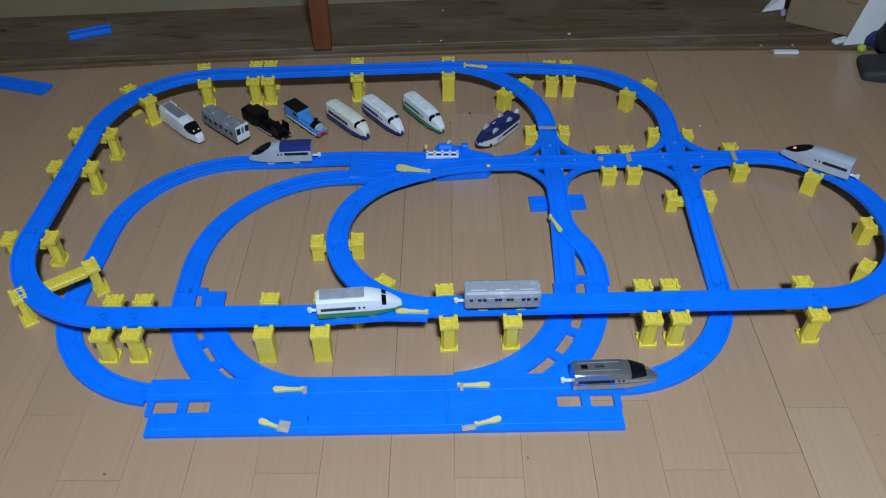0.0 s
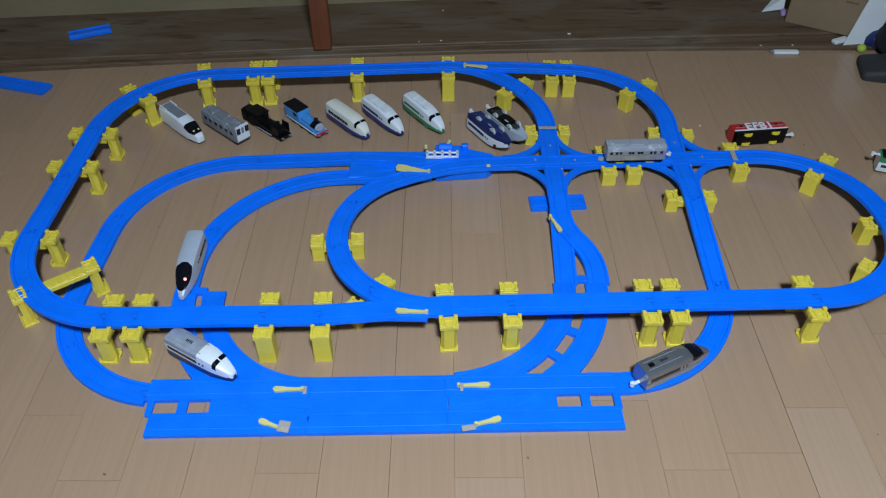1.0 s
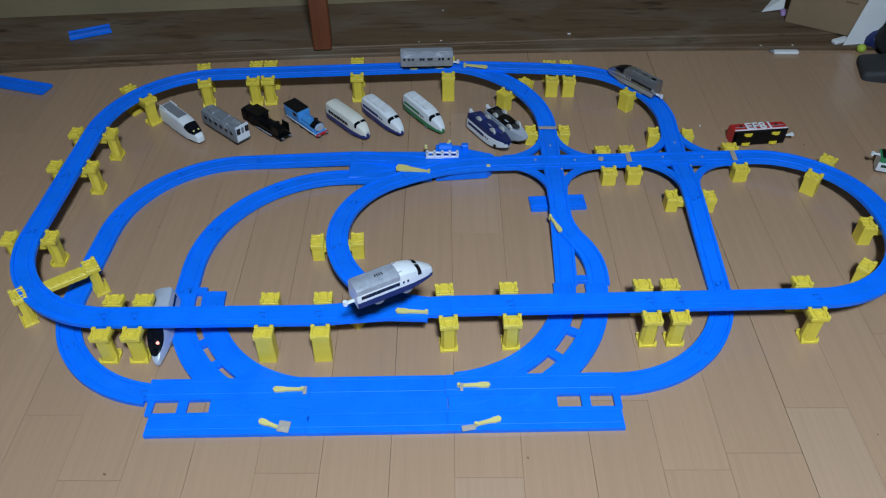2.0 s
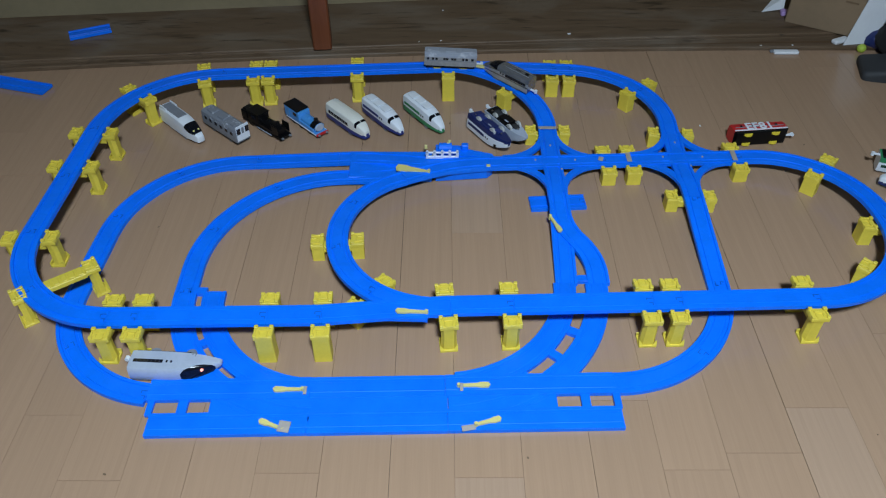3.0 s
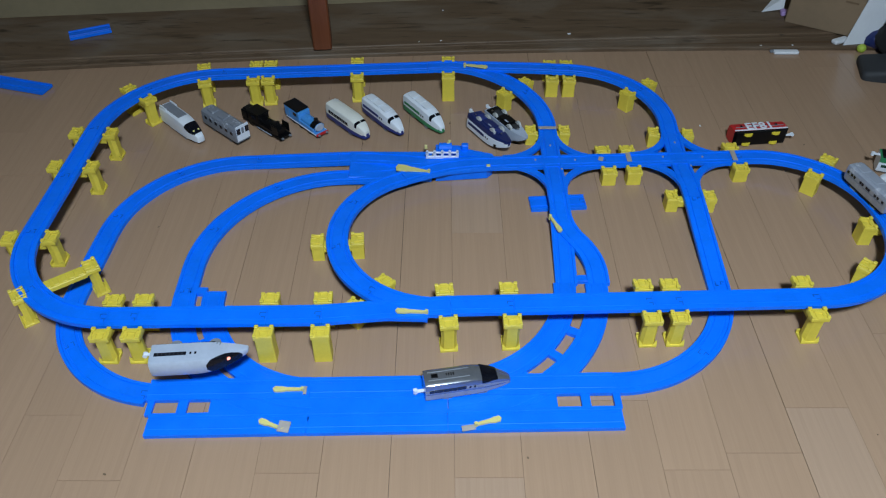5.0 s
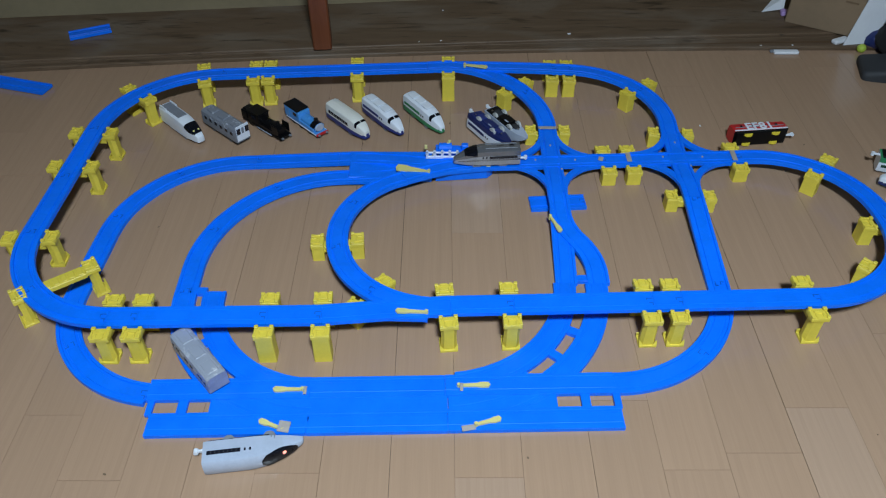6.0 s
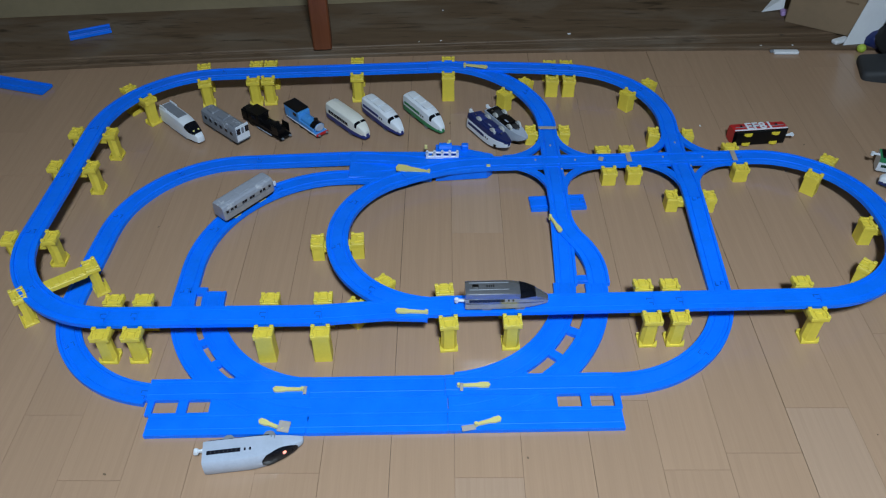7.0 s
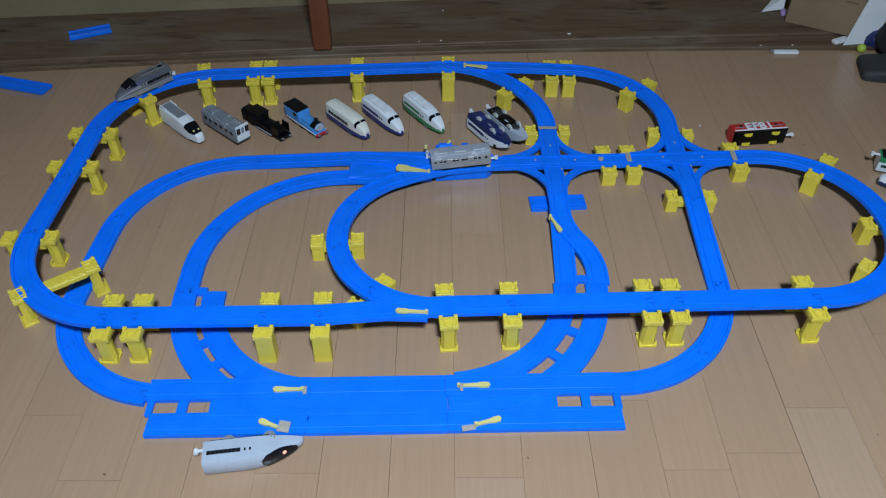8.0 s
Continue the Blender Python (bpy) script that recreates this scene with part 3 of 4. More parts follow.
# the long girder pier that spans the low track
girder = thing("girder_pier", "long yellow plastic girder pier spanning the low track", "toy pier", "yellow track piers")
girder.matrix_basis = pose(-0.641, 0.882, 0, 0, 0, 36)
share("column", PIER_TALL[0], girder, pose(-0.052, 0, 0, 0, 0, 90))
share("column", PIER_TALL[0], girder, pose(0.064, 0, 0, 0, 0, -90))
bm = bmesh.new()
box(bm, 0.006, 0, HIGH - 0.0095, 0.094, 0.024, 0.009, 0.001)
for i in range(7):
    box(bm, -0.033 + i * 0.013, 0, HIGH - 0.0045, 0.009, 0.019, 0.002, 0.0006)
part("girder", bm, YELLOW, girder)
for x, y, z, r, wide in ((0.2212, 1.366, MIDDLE, 0, 0.038), (0.589, 1.268, MIDDLE, 88, 0.034), (0.375, 1.262, MIDDLE, 90, 0.030), (0.318, 1.256, MIDDLE, 70, 0.013)):
    bm = bmesh.new()
    box(bm, 0, 0, 0, wide, 0.010, 0.0008, 0.0003)
    tagged(part("tape_strip", bm, TAPE, None, "", pose(x, y, z + 0.0016, 0, 0, r)), "pale strip of adhesive tape over a track joint", "tape", "tape strips")

# ---- the room ----
bm = bmesh.new()
box(bm, 0, -0.1, -0.024, 3.6, 4.3, 0.04)
floor = tagged(new("floor", finish("floor", bm, GAP)), "varnished light brown wooden board floor", "floor", kind="structure")
SILL_TURN = 4.9
rng = random.Random(5)
# the long joints across the room, then the boards: width 9 to 10 cm, most 0.909 long
JOINTS = [-0.620, -0.5325, -0.445, -0.356, -0.262, -0.172, -0.0745, 0.0165, 0.112, 0.211, 0.308, 0.402, 0.511, 0.606]
END_JOINT = {0: 0.664, 1: 0.5565, 2: 0.70, 3: 0.69, 4: 0.568, 5: 0.705, 6: 0.66, 7: 0.561, 8: 0.715, 9: 0.69, 10: 0.573, 11: 0.60, 12: 0.677}
WIDE_GAPS = {-0.0745: 0.0008, 0.511: 0.0009, 0.211: 0.0006, -0.356: 0.0005, -0.172: 0.0005, -0.620: 0.0005}
JOINTS = [-0.620 - 0.0945 * k for k in range(12, 0, -1)] + JOINTS + [0.606 + 0.0945 * k for k in range(1, 13)]
board_meshes = {}
for length in (0.909, 0.507, 0.402):
    for tone, material in ((0, BOARD), (1, PALEBOARD)):
        bm = bmesh.new()
        box(bm, 0, 0, -0.002, 1.0, length - 0.0006, 0.004)
        board_meshes[length, tone] = finish("floor_board", bm, material)
for i, (xa, xb) in enumerate(zip(JOINTS, JOINTS[1:])):
    k = i - 12
    xa += WIDE_GAPS.get(xa, 0.00036) / 2
    xb -= WIDE_GAPS.get(xb, 0.00036) / 2
    x, y = (xa + xb) / 2, END_JOINT.get(k, 0.3 + 0.6 * rng.random()) - 4 * 0.909
    end = 1.80 + 0.06 * x
    while y < end:
        lengths = (0.507, 0.402) if k == 7 and abs(y - 0.561) < 0.01 else (0.909,)
        for length in lengths:
            pale = (k == 12 and y < 0.6) or (k == 7 and (y < 0.5 or length == 0.402))
            # boards at the walls are sawn off
            a, b = max(y, -2.22), min(y + length, end)
            y += length
            if b - a < 0.02:
                continue
            ob = share("floor_board", board_meshes[length, 1 if pale else 0], floor, pose(x, (a + b) / 2, 0, 0, 0, 0 if rng.random() < 0.5 else 180))
            ob.scale = (xb - xa, (b - a) / length, 1)


def wall(name, bm, material, label, category="wall"):
    return tagged(new(name, finish(name, bm, material)), label, category, kind="structure")


# the old threshold along the rear: a low lip, a groove and the wide worn board, a little bowed
def lip_edge(x):
    x = max(-1.3, min(1.3, x))
    return 1.7339 + 0.0517 * x - 0.0284 * x * x


def board_edge(x):
    x = max(-1.3, min(1.3, x))
    return 1.7534 + 0.0691 * x - 0.0139 * x * x


def wall_foot(x):
    return 1.998 + 0.095 * x


def strip(bm, near, far, z0, z1, edge=0.002):
    """A long board between two lines across the room, its near edge rounded."""
    secs = []
    for i in range(41):
        x = -1.9 + 3.8 * i / 40
        a, b = near(x), far(x)
        secs.append([(x, a, z0), (x, a, z1 - edge), (x, a + edge * 0.35, z1 - edge * 0.3), (x, a + edge, z1), (x, b, z1), (x, b, z0)])
    loft(bm, secs)


def between(k):
    return lambda x: lip_edge(x) * (1 - k) + board_edge(x) * k


bm = bmesh.new()
strip(bm, board_edge, lambda x: wall_foot(x) + 0.02, -0.03, 0.0225, 0.003)
sill = wall("threshold", bm, OLDWOOD, "worn stained dark wooden threshold board along the rear wall", "threshold")
bm = bmesh.new()
strip(bm, lip_edge, between(0.42), -0.03, 0.0105, 0.003)
part("lip", bm, OLDWOOD, sill)
bm = bmesh.new()
strip(bm, between(0.42), between(0.80), -0.03, 0.0045, 0.0005)
part("groove", bm, GROOVE_SHADE, sill, "wooden groove with its shade in the dark colour")
bm = bmesh.new()
strip(bm, between(0.80), board_edge, -0.03, 0.0165, 0.001)
part("groove_rib", bm, OLDWOOD, sill)
bm = bmesh.new()
box(bm, 0, 0.04, 1.2, 4.0, 0.08, 2.4, 0.002, m=Matrix.Translation((0, 1.998, 0)) @ Matrix.Rotation(math.atan(0.095), 4, "Z"))
wall("wall_rear", bm, PLASTER, "beige plaster rear wall")
bm = bmesh.new()
box(bm, 0, 0, 1.19, 0.045, 0.045, 2.36, 0.003)
post = tagged(new("wall_post", finish("wall_post", bm, POSTWOOD)), "slim red-brown wooden post standing on the threshold", "post", kind="structure")
post.matrix_basis = pose(-0.298, 1.742, 0.010, 0, 0, SILL_TURN)
# added out of view: three walls and a ceiling that limit the bounce
for name, cx, cy, sx, sy in (("wall_left", -1.82, 0.05, 0.08, 4.6), ("wall_right", 1.82, 0.05, 0.08, 4.6), ("wall_front", 0, -2.24, 3.6, 0.08)):
    bm = bmesh.new()
    box(bm, cx, cy, 1.2, sx, sy, 2.4, 0.002)
    wall(name, bm, UNSEEN_WALL, "plain dark room wall out of view, added to close the room")
bm = bmesh.new()
box(bm, 0, 0.0, 2.44, 3.9, 4.9, 0.08)
wall("ceiling", bm, UNSEEN_WALL, "plain dark ceiling out of view, added to close the room", "ceiling")
fixture = thing("ceiling_lamp", "round white pendant lamp hanging from the ceiling", "lamp")
fixture.matrix_basis = pose(0.17, -0.40, -0.105)
bm = bmesh.new()
rod(bm, (0, 0, 2.07), (0, 0, 2.14), 0.25, 32, 0.08)
part("housing", bm, WHITE, fixture)
bm = bmesh.new()
rod(bm, (0, 0, 2.14), (0, 0, 2.505), 0.006, 8)
part("cord", bm, WHITE, fixture)
bm = bmesh.new()
rod(bm, (0, 0, 2.00), (0, 0, 2.07), 0.21, 32, 0.24)
part("shade", bm, LAMPGLOW, fixture, "glowing white diffuser")

# ---- clutter round the edges ----
track_piece("straight_track", line((-0.922, 1.562, 164), [("S", 0.215, 0.010, 0.010)]), "straight blue toy track piece lying loose on the floor", True)
track_piece("straight_track", line((-0.940, 1.779, 25.0), [("S", 0.100, 0.032, 0.032)]), "short straight blue toy track piece lying loose on the threshold", True)
carton = thing("cardboard_box", "brown cardboard box standing open on the threshold", "box")
carton.matrix_basis = pose(1.009, 1.904, 0.0225, 0, 0, -31)
bm = bmesh.new()
box(bm, 0, -0.09, 0.07, 0.166, 0.004, 0.14, 0.001)
box(bm, 0, 0.09, 0.07, 0.166, 0.004, 0.14, 0.001)
box(bm, -0.083, 0, 0.07, 0.004, 0.18, 0.14, 0.001)
box(bm, 0.083, 0, 0.07, 0.004, 0.18, 0.14, 0.001)
box(bm, 0, 0, 0.003, 0.166, 0.18, 0.004)
part("body", bm, CARD, carton)
for i, (dx, dz, w) in enumerate(((-0.03, 0.105, 0.05), (-0.03, 0.095, 0.035), (0.055, 0.10, 0.02), (0.055, 0.085, 0.03))):
    bm = bmesh.new()
    box(bm, dx, -0.0926, dz, w, 0.001, 0.004)
    part("print_bar", bm, PRINTBROWN, carton, "faded brown print")
bm = bmesh.new()
pts = [(-0.055, 0.0), (0.055, -0.004), (0.085, 0.16), (0.005, 0.19)]
loft(bm, [[(a, 0.0, b) for a, b in pts], [(a, 0.002, b) for a, b in pts]])
tagged(part("paper_sheet", bm, PAPER, None, "", pose(1.062, 1.772, 0.0105, -8, 0, 8)), "white paper sheet leaning beside the cardboard box", "paper")
bm = bmesh.new()
box(bm, 0, 0, 0.08, 0.12, 0.003, 0.15, 0.001)
tagged(part("paper_sheet", bm, PAPER, None, "", pose(1.19, 1.86, 0.03, -10, 0, -10)), "white paper sheet leaning on the wall", "paper")
bm = bmesh.new()
loft(bm, [[(a, b, z + k) for a, b, z in ((-0.062, -0.020, 0.001), (0.0, -0.014, 0.004), (0.016, 0.018, 0.022), (-0.006, 0.040, 0.012))] for k in (0, 0.0012)])
tagged(part("crumpled_paper", bm, PAPER, None, "", pose(0.905, 1.945, 0.0225, 0, 0, 5)), "crumpled white paper lying on the threshold", "paper")
bm = bmesh.new()
box(bm, 0, 0, 0.006, 0.036, 0.026, 0.012, 0.003)
tagged(part("lilac_paper", bm, LILAC, None, "", pose(0.908, 1.905, 0.0225, 0, 0, -12)), "small folded lilac paper on the threshold", "paper")
bm = bmesh.new()
box(bm, 0, 0, 0.006, 0.045, 0.018, 0.011, 0.004, 2)
tagged(part("tissue", bm, PAPER, None, "", pose(1.003, 1.778, 0.0105, 0, 0, 25)), "crumpled white tissue lying on the threshold", "tissue")
bm = bmesh.new()
box(bm, 0, 0, 0.004, 0.062, 0.016, 0.008, 0.003, 2)
tube = tagged(part("small_tube", bm, PAPER, None, "", pose(0.858, 1.742, 0, 0, 0, 0)), "small flattened white tube lying on the floor", "tube")
bm = bmesh.new()
box(bm, -0.033, 0.004, 0.004, 0.012, 0.010, 0.006, 0.002)
part("cap", bm, GREY, tube, "grey cap")
bm = bmesh.new()
bmesh.ops.create_icosphere(bm, subdivisions=3, radius=0.0108)
tagged(part("small_ball", bm, BALL, None, "", pose(1.047, 1.748, 0.0108), True), "small lime green ball lying on the floor", "ball")
bag = thing("black_bag", "black cloth bag slumped on the floor", "bag")
bag.matrix_basis = pose(1.157, 1.690, 0)
bm = bmesh.new()
for v in bmesh.ops.create_icosphere(bm, subdivisions=4, radius=1.0)["verts"]:
    p = v.co.copy()
    k = 1 + 0.16 * noise.noise(p * 2.3)
    v.co = Vector((0.03 + p.x * 0.11 * k, 0.03 + p.y * 0.11 * k, max(0.0, 0.05 + p.z * 0.09 * k)))
part("body", bm, CLOTH, bag, "", None, True)
bm = bmesh.new()
box(bm, -0.035, -0.065, 0.024, 0.20, 0.10, 0.04, 0.012, 3, m=pose(0, 0, 0, 0, -10, -14))
part("flap", bm, DARKGREY, bag, "dark grey rubbery flap", None, True)
bm = bmesh.new()
for v in bmesh.ops.create_icosphere(bm, subdivisions=3, radius=1.0)["verts"]:
    p = v.co.copy()
    k = 1 + 0.2 * noise.noise(p * 3.1 + Vector((4, 1, 2)))
    v.co = Vector((0.0 + p.x * 0.085 * k, -0.15 + p.y * 0.085 * k, max(0.0, 0.02 + p.z * 0.03 * k)))
part("strap_bundle", bm, CLOTH, bag, "", None, True)
bm = bmesh.new()
for v in bmesh.ops.create_icosphere(bm, subdivisions=3, radius=1.0)["verts"]:
    p = v.co.copy()
    k = 1 + 0.15 * noise.noise(p * 2.7)
    v.co = Vector((p.x * 0.04 * k, p.y * 0.03 * k, max(0.0, 0.02 + p.z * 0.025 * k)))
tagged(part("navy_pouch", bm, NAVY, None, "", pose(1.10, 1.775, 0), True), "small navy cloth pouch beside the bag", "pouch")

# crumbs of dust
for i, (x, y, r) in enumerate(((-0.10, 0.945, 0.003), (-0.535, 1.085, 0.0025), (0.015, 1.43, 0.004), (0.06, 1.47, 0.006), (-0.165, 1.50, 0.004), (0.245, 1.445, 0.005), (0.60, 1.35, 0.003), (0.77, 1.35, 0.003), (0.12, 0.592, 0.0025), (-0.47, 0.566, 0.003), (0.63, 0.63, 0.002))):
    bm = bmesh.new()
    bmesh.ops.create_icosphere(bm, subdivisions=1, radius=r, matrix=Matrix.Diagonal((1, 0.6, 0.25, 1)))
    tagged(part("dust_speck", bm, PRINTBROWN, None, "", pose(x, y, r * 0.2, 0, 0, 37 * i)), "dark speck of dust on the floor", "dust", "dust specks")
for i, (x, y, z, r) in enumerate(((0.32, 1.80, 0.0235, 0.005), (-0.06, 1.76, 0.0225, 0.003), (0.80, 1.763, 0.0105, 0.004), (0.0, 1.93, 0.0235, 0.003), (0.88, 1.765, 0.0105, 0.004), (0.565, 1.42, 0.001, 0.003), (-0.005, 1.765, 0.0225, 0.003))):
    bm = bmesh.new()
    bmesh.ops.create_icosphere(bm, subdivisions=1, radius=r, matrix=Matrix.Diagonal((1, 0.7, 0.3, 1)))
    tagged(part("paper_crumb", bm, PAPER, None, "", pose(x, y, z, 0, 0, 61 * i)), "white crumb of paper", "crumb", "paper crumbs")


# ---- toy trains: nose towards +x, the rail top at z = 0 ----
def ring(x, w, z0, z1, flare=0.85, n=6, shift=0.0):
    """A cross-section: straight lower sides, rounded shoulders, roof."""
    pts = [(x, -w / 2, z0), (x, -w / 2, z0 + (z1 - z0) * 0.30), (x, -w / 2 * 1.0, z0 + (z1 - z0) * 0.42), (x, -w / 2 * 0.99, z0 + (z1 - z0) * 0.62)]
    zs = z0 + (z1 - z0) * 0.70
    for i in range(n + 1):
        a = math.pi * i / n
        c, s = math.cos(a), math.sin(a)
        pts.append((x, -w / 2 * 0.97 * math.copysign(abs(c) ** 0.5, c), zs + (z1 - zs) * abs(s) ** 0.55))
    pts += [(x, w / 2 * 0.99, z0 + (z1 - z0) * 0.62), (x, w / 2, z0 + (z1 - z0) * 0.42), (x, w / 2, z0 + (z1 - z0) * 0.30), (x, w / 2, z0)]
    return pts


def wheel_mesh(mat_, radius=0.0088):
    bm = bmesh.new()
    rod(bm, (0, -0.0025, 0), (0, 0.0025, 0), radius, 18)
    rod(bm, (0, -0.0032, 0), (0, 0.0032, 0), 0.0045, 12)
    return finish("wheel", bm, mat_)


WHEELS = {"yellow": wheel_mesh(WHEELYELLOW, 0.0102), "grey": wheel_mesh(GREY), "clear": wheel_mesh(TYRE), "black": wheel_mesh(BLACK)}
bm = bmesh.new()
box(bm, 0, 0, 0, 0.0085, 0.0012, 0.0075, 0.0004)
PANE = finish("window", bm, GLASS)
bm = bmesh.new()
box(bm, 0, 0, 0, 0.0055, 0.0012, 0.0055, 0.0004)
SMALL_PANE = finish("window", bm, GLASS)


bm = bmesh.new()
box(bm, 0, 0, 0, 0.0011, 0.0012, 0.0040, 0.0002)
POST = finish("window_post", bm, DARKGREY)


def roof_lines(ob, x0, x1, z, mat_, half=0.0075):
    """Two long roof ribs and a small dark vent grille between them."""
    for sy in (-1, 1):
        bm = bmesh.new()
        box(bm, (x0 + x1) / 2, sy * half, z, x1 - x0, 0.0012, 0.0012, 0.0003)
        part("roof_rib", bm, mat_, ob)
    bm = bmesh.new()
    for i in range(4):
        box(bm, x0 + (x1 - x0) * 0.45 + i * 0.0035, 0.0, z, 0.0018, 0.005, 0.0010, 0.0002)
    part("roof_vent", bm, BLACK, ob, "dark roof vent")


def running_gear(ob, wheels, at=(-0.036, 0.034), chassis=BLACK, length=0.10, width=0.027, shift=0.0):
    bm = bmesh.new()
    box(bm, shift, 0, 0.008, length, width, 0.010, 0.001)
    part("chassis", bm, chassis, ob)
    for x in at:
        for sy in (-1, 1):
            share("wheel", WHEELS[wheels], ob, pose(x, sy * 0.0117, 0.0075 if wheels == "yellow" else 0.0062))
        bm = bmesh.new()
        rod(bm, (x, -0.009, 0.0062), (x, 0.009, 0.0062), 0.0012, 8)
        part("axle", bm, STEEL, ob)


def coupler(ob, x, mat_=WHITE):
    bm = bmesh.new()
    box(bm, x - 0.006, 0, 0.009, 0.014, 0.005, 0.003, 0.0006)
    rod(bm, (x - 0.013, 0, 0.006), (x - 0.013, 0, 0.013), 0.0035, 10)
    part("coupler", bm, mat_, ob, "small plastic coupler hook")


def hug(secs, steps, k0, k1, half, rows=10, cols=10, lift=0.0012, mid_at=0.0):
    """A thin pane that follows the nose between k0 and k1 of its length; half(t) is its reach to each side."""
    grid = []
    for a in range(rows + 1):
        t = a / rows
        f = 3 + steps * (k0 + (k1 - k0) * t)
        i0 = min(int(f), len(secs) - 2)
        r = [Vector(p).lerp(Vector(q), f - i0) for p, q in zip(secs[i0], secs[i0 + 1])]
        mid = Vector((r[0].x - 0.012, 0, (r[0].z + r[7].z) / 2))
        row = []
        for b in range(cols + 1):
            g = 7 + mid_at + half(t) * (2 * b / cols - 1)
            g0 = int(math.floor(g))
            p = r[g0].lerp(r[g0 + 1], g - g0)
            row.append(p + (p - mid).normalized() * lift)
        grid.append(row)
    bm = bmesh.new()
    top = [[bm.verts.new(p) for p in row] for row in grid]
    for a in range(rows):
        for b in range(cols):
            bm.faces.new((top[a][b], top[a][b + 1], top[a + 1][b + 1], top[a + 1][b]))
    bmesh.ops.solidify(bm, geom=bm.faces[:], thickness=0.0012)
    return bm


def oval(t):
    return 2.6 * max(0.05, math.sin(math.pi * (0.015 + 0.97 * t))) ** 0.6


def wedge(t):
    return 3.2 - 1.2 * t


def mask(t):
    return 2.3 + 0.75 * math.sin(math.pi * min(1.0, 0.15 + t)) if t < 0.9 else 2.0


def nose_run(t):
    """Steps along a nose, closer together towards the tip."""
    return math.sin(t * math.pi / 2) ** 0.9


def bullet(name, label, length=0.14, nose=0.055, body=WHITE, stripe=INDIGO, skirt=None, roof=None, wheels="grey", drop=0.62, taper=0.45, windows=6, screen="front", pane=None, band=None, z1=0.0415, group="toy trains", panel=None, nose_mat=None, chassis=BLACK, canopy=(0.14, 0.68, oval), screen_at=(0.30, 0.385), reach=0.82):
    """A long-nosed express engine. body, stripe, skirt: paint; screen: 'front' two panes, 'canopy' one dark bubble."""
    ob = thing(name, label, "toy train", group)
    w, z0, x0, x1 = 0.0338, 0.006, -length / 2, length / 2
    secs, xs = [], []
    for i, x in enumerate((x0, x0 + 0.004, x0 + 0.02, x1 - nose - 0.01)):
        k = 0.965 if i == 0 else 1.0
        secs.append(ring(x, w * k, z0, z1 * (0.985 if i == 0 else 1)))
        xs.append(x)
    steps = 12
    for i in range(1, steps + 1):
        t = i / steps
        u = nose_run(t)
        x = x1 - nose - 0.01 + (nose + 0.01) * u
        hk = 1 - drop * u ** 1.9
        wk = 1 - taper * u ** 2.2
        if t > 0.8:
            close = math.sqrt(max(0.0, 1 - ((t - 0.8) / 0.2) ** 2 * 0.72))
            wk, hk = wk * close, hk * (0.35 + 0.65 * close)
        secs.append(ring(x, w * wk, z0, z0 + (z1 - z0) * hk))
        xs.append(x)
    npts = len(secs[0])
    mats_ = [body, stripe, skirt or body, roof or body, nose_mat or body]

    def pick(i, j):
        if j < 0:
            return 2 if i > 8 else 0
        jj = min(j, npts - 2 - j)
        if j == npts - 1:
            return 2
        if jj == 0 or (jj == 1 and i >= 11):
            return 2
        if jj == 2:
            return 1 if i < 13 else 0
        if roof and jj >= 4 and i < 3:
            return 3
        if nose_mat and i > 10:
            return 4
        return 0
    bm = bmesh.new()
    loft(bm, secs, mats=pick)
    part("body", bm, mats_, ob, "", None, True)
    zw = z0 + (z1 - z0) * 0.53
    span = length - nose - 0.014
    for sy in (-1, 1):
        if windows == "band":
            bm = bmesh.new()
            box(bm, 0, 0, 0, span * reach, 0.0012, 0.0064, 0.0005)
            strip_ = part("window_band", bm, band or GLASS, ob, "long dark window strip", pose(x0 + 0.006 + span * reach / 2, sy * w * 0.4975, zw))
            for i in range(7):
                share("window_post", POST, strip_, pose(span * reach * (i - 3) / 8, sy * 0.0002, 0))
            for dx in (0.006, 0.013):
                bm = bmesh.new()
                box(bm, 0, 0, 0, 0.003, 0.0012, 0.0042, 0.0004)
                part("door_window", bm, GLASS, ob, "", pose(x0 + 0.006 + span * reach + dx, sy * w * 0.4975, zw))
        else:
            for i in range(windows):
                x = x0 + 0.010 + span * (i + 0.5) / windows
                share("window", pane or PANE, ob, pose(x, sy * w * 0.4985, zw))
    if screen == "canopy":
        bm = hug(secs, steps, *canopy)
        part("windscreen", bm, GLASS, ob, "black glossy cab canopy", None, True)
    else:
        # two panes that hug the brow of the nose
        k0, k1 = screen_at
        for side in (-1, 1):
            bm = hug(secs, steps, k0, k1, lambda t: 1.62, 4, 8, 0.0009, side * 1.72)
            part("windscreen", bm, GLASS, ob, "dark cab window")
    if panel:
        bm = bmesh.new()
        box(bm, x0 + (length - nose) / 2, 0, z1 + 0.0004, (length - nose) * 0.86, 0.021, 0.002, 0.0006)
        part("roof_panel", bm, panel, ob, "flat roof panel")
    running_gear(ob, wheels, (x0 + 0.034, x1 - 0.046), chassis, length - nose * 0.62 - 0.008, 0.030, -nose * 0.31)
    coupler(ob, x0)
    return ob


def roof_bumps(ob, xs, mat_, z=0.0428, w=0.02, l=0.02):
    for x in xs:
        bm = bmesh.new()
        box(bm, x, 0, z, l, w, 0.003, 0.001)
        part("roof_box", bm, mat_, ob)


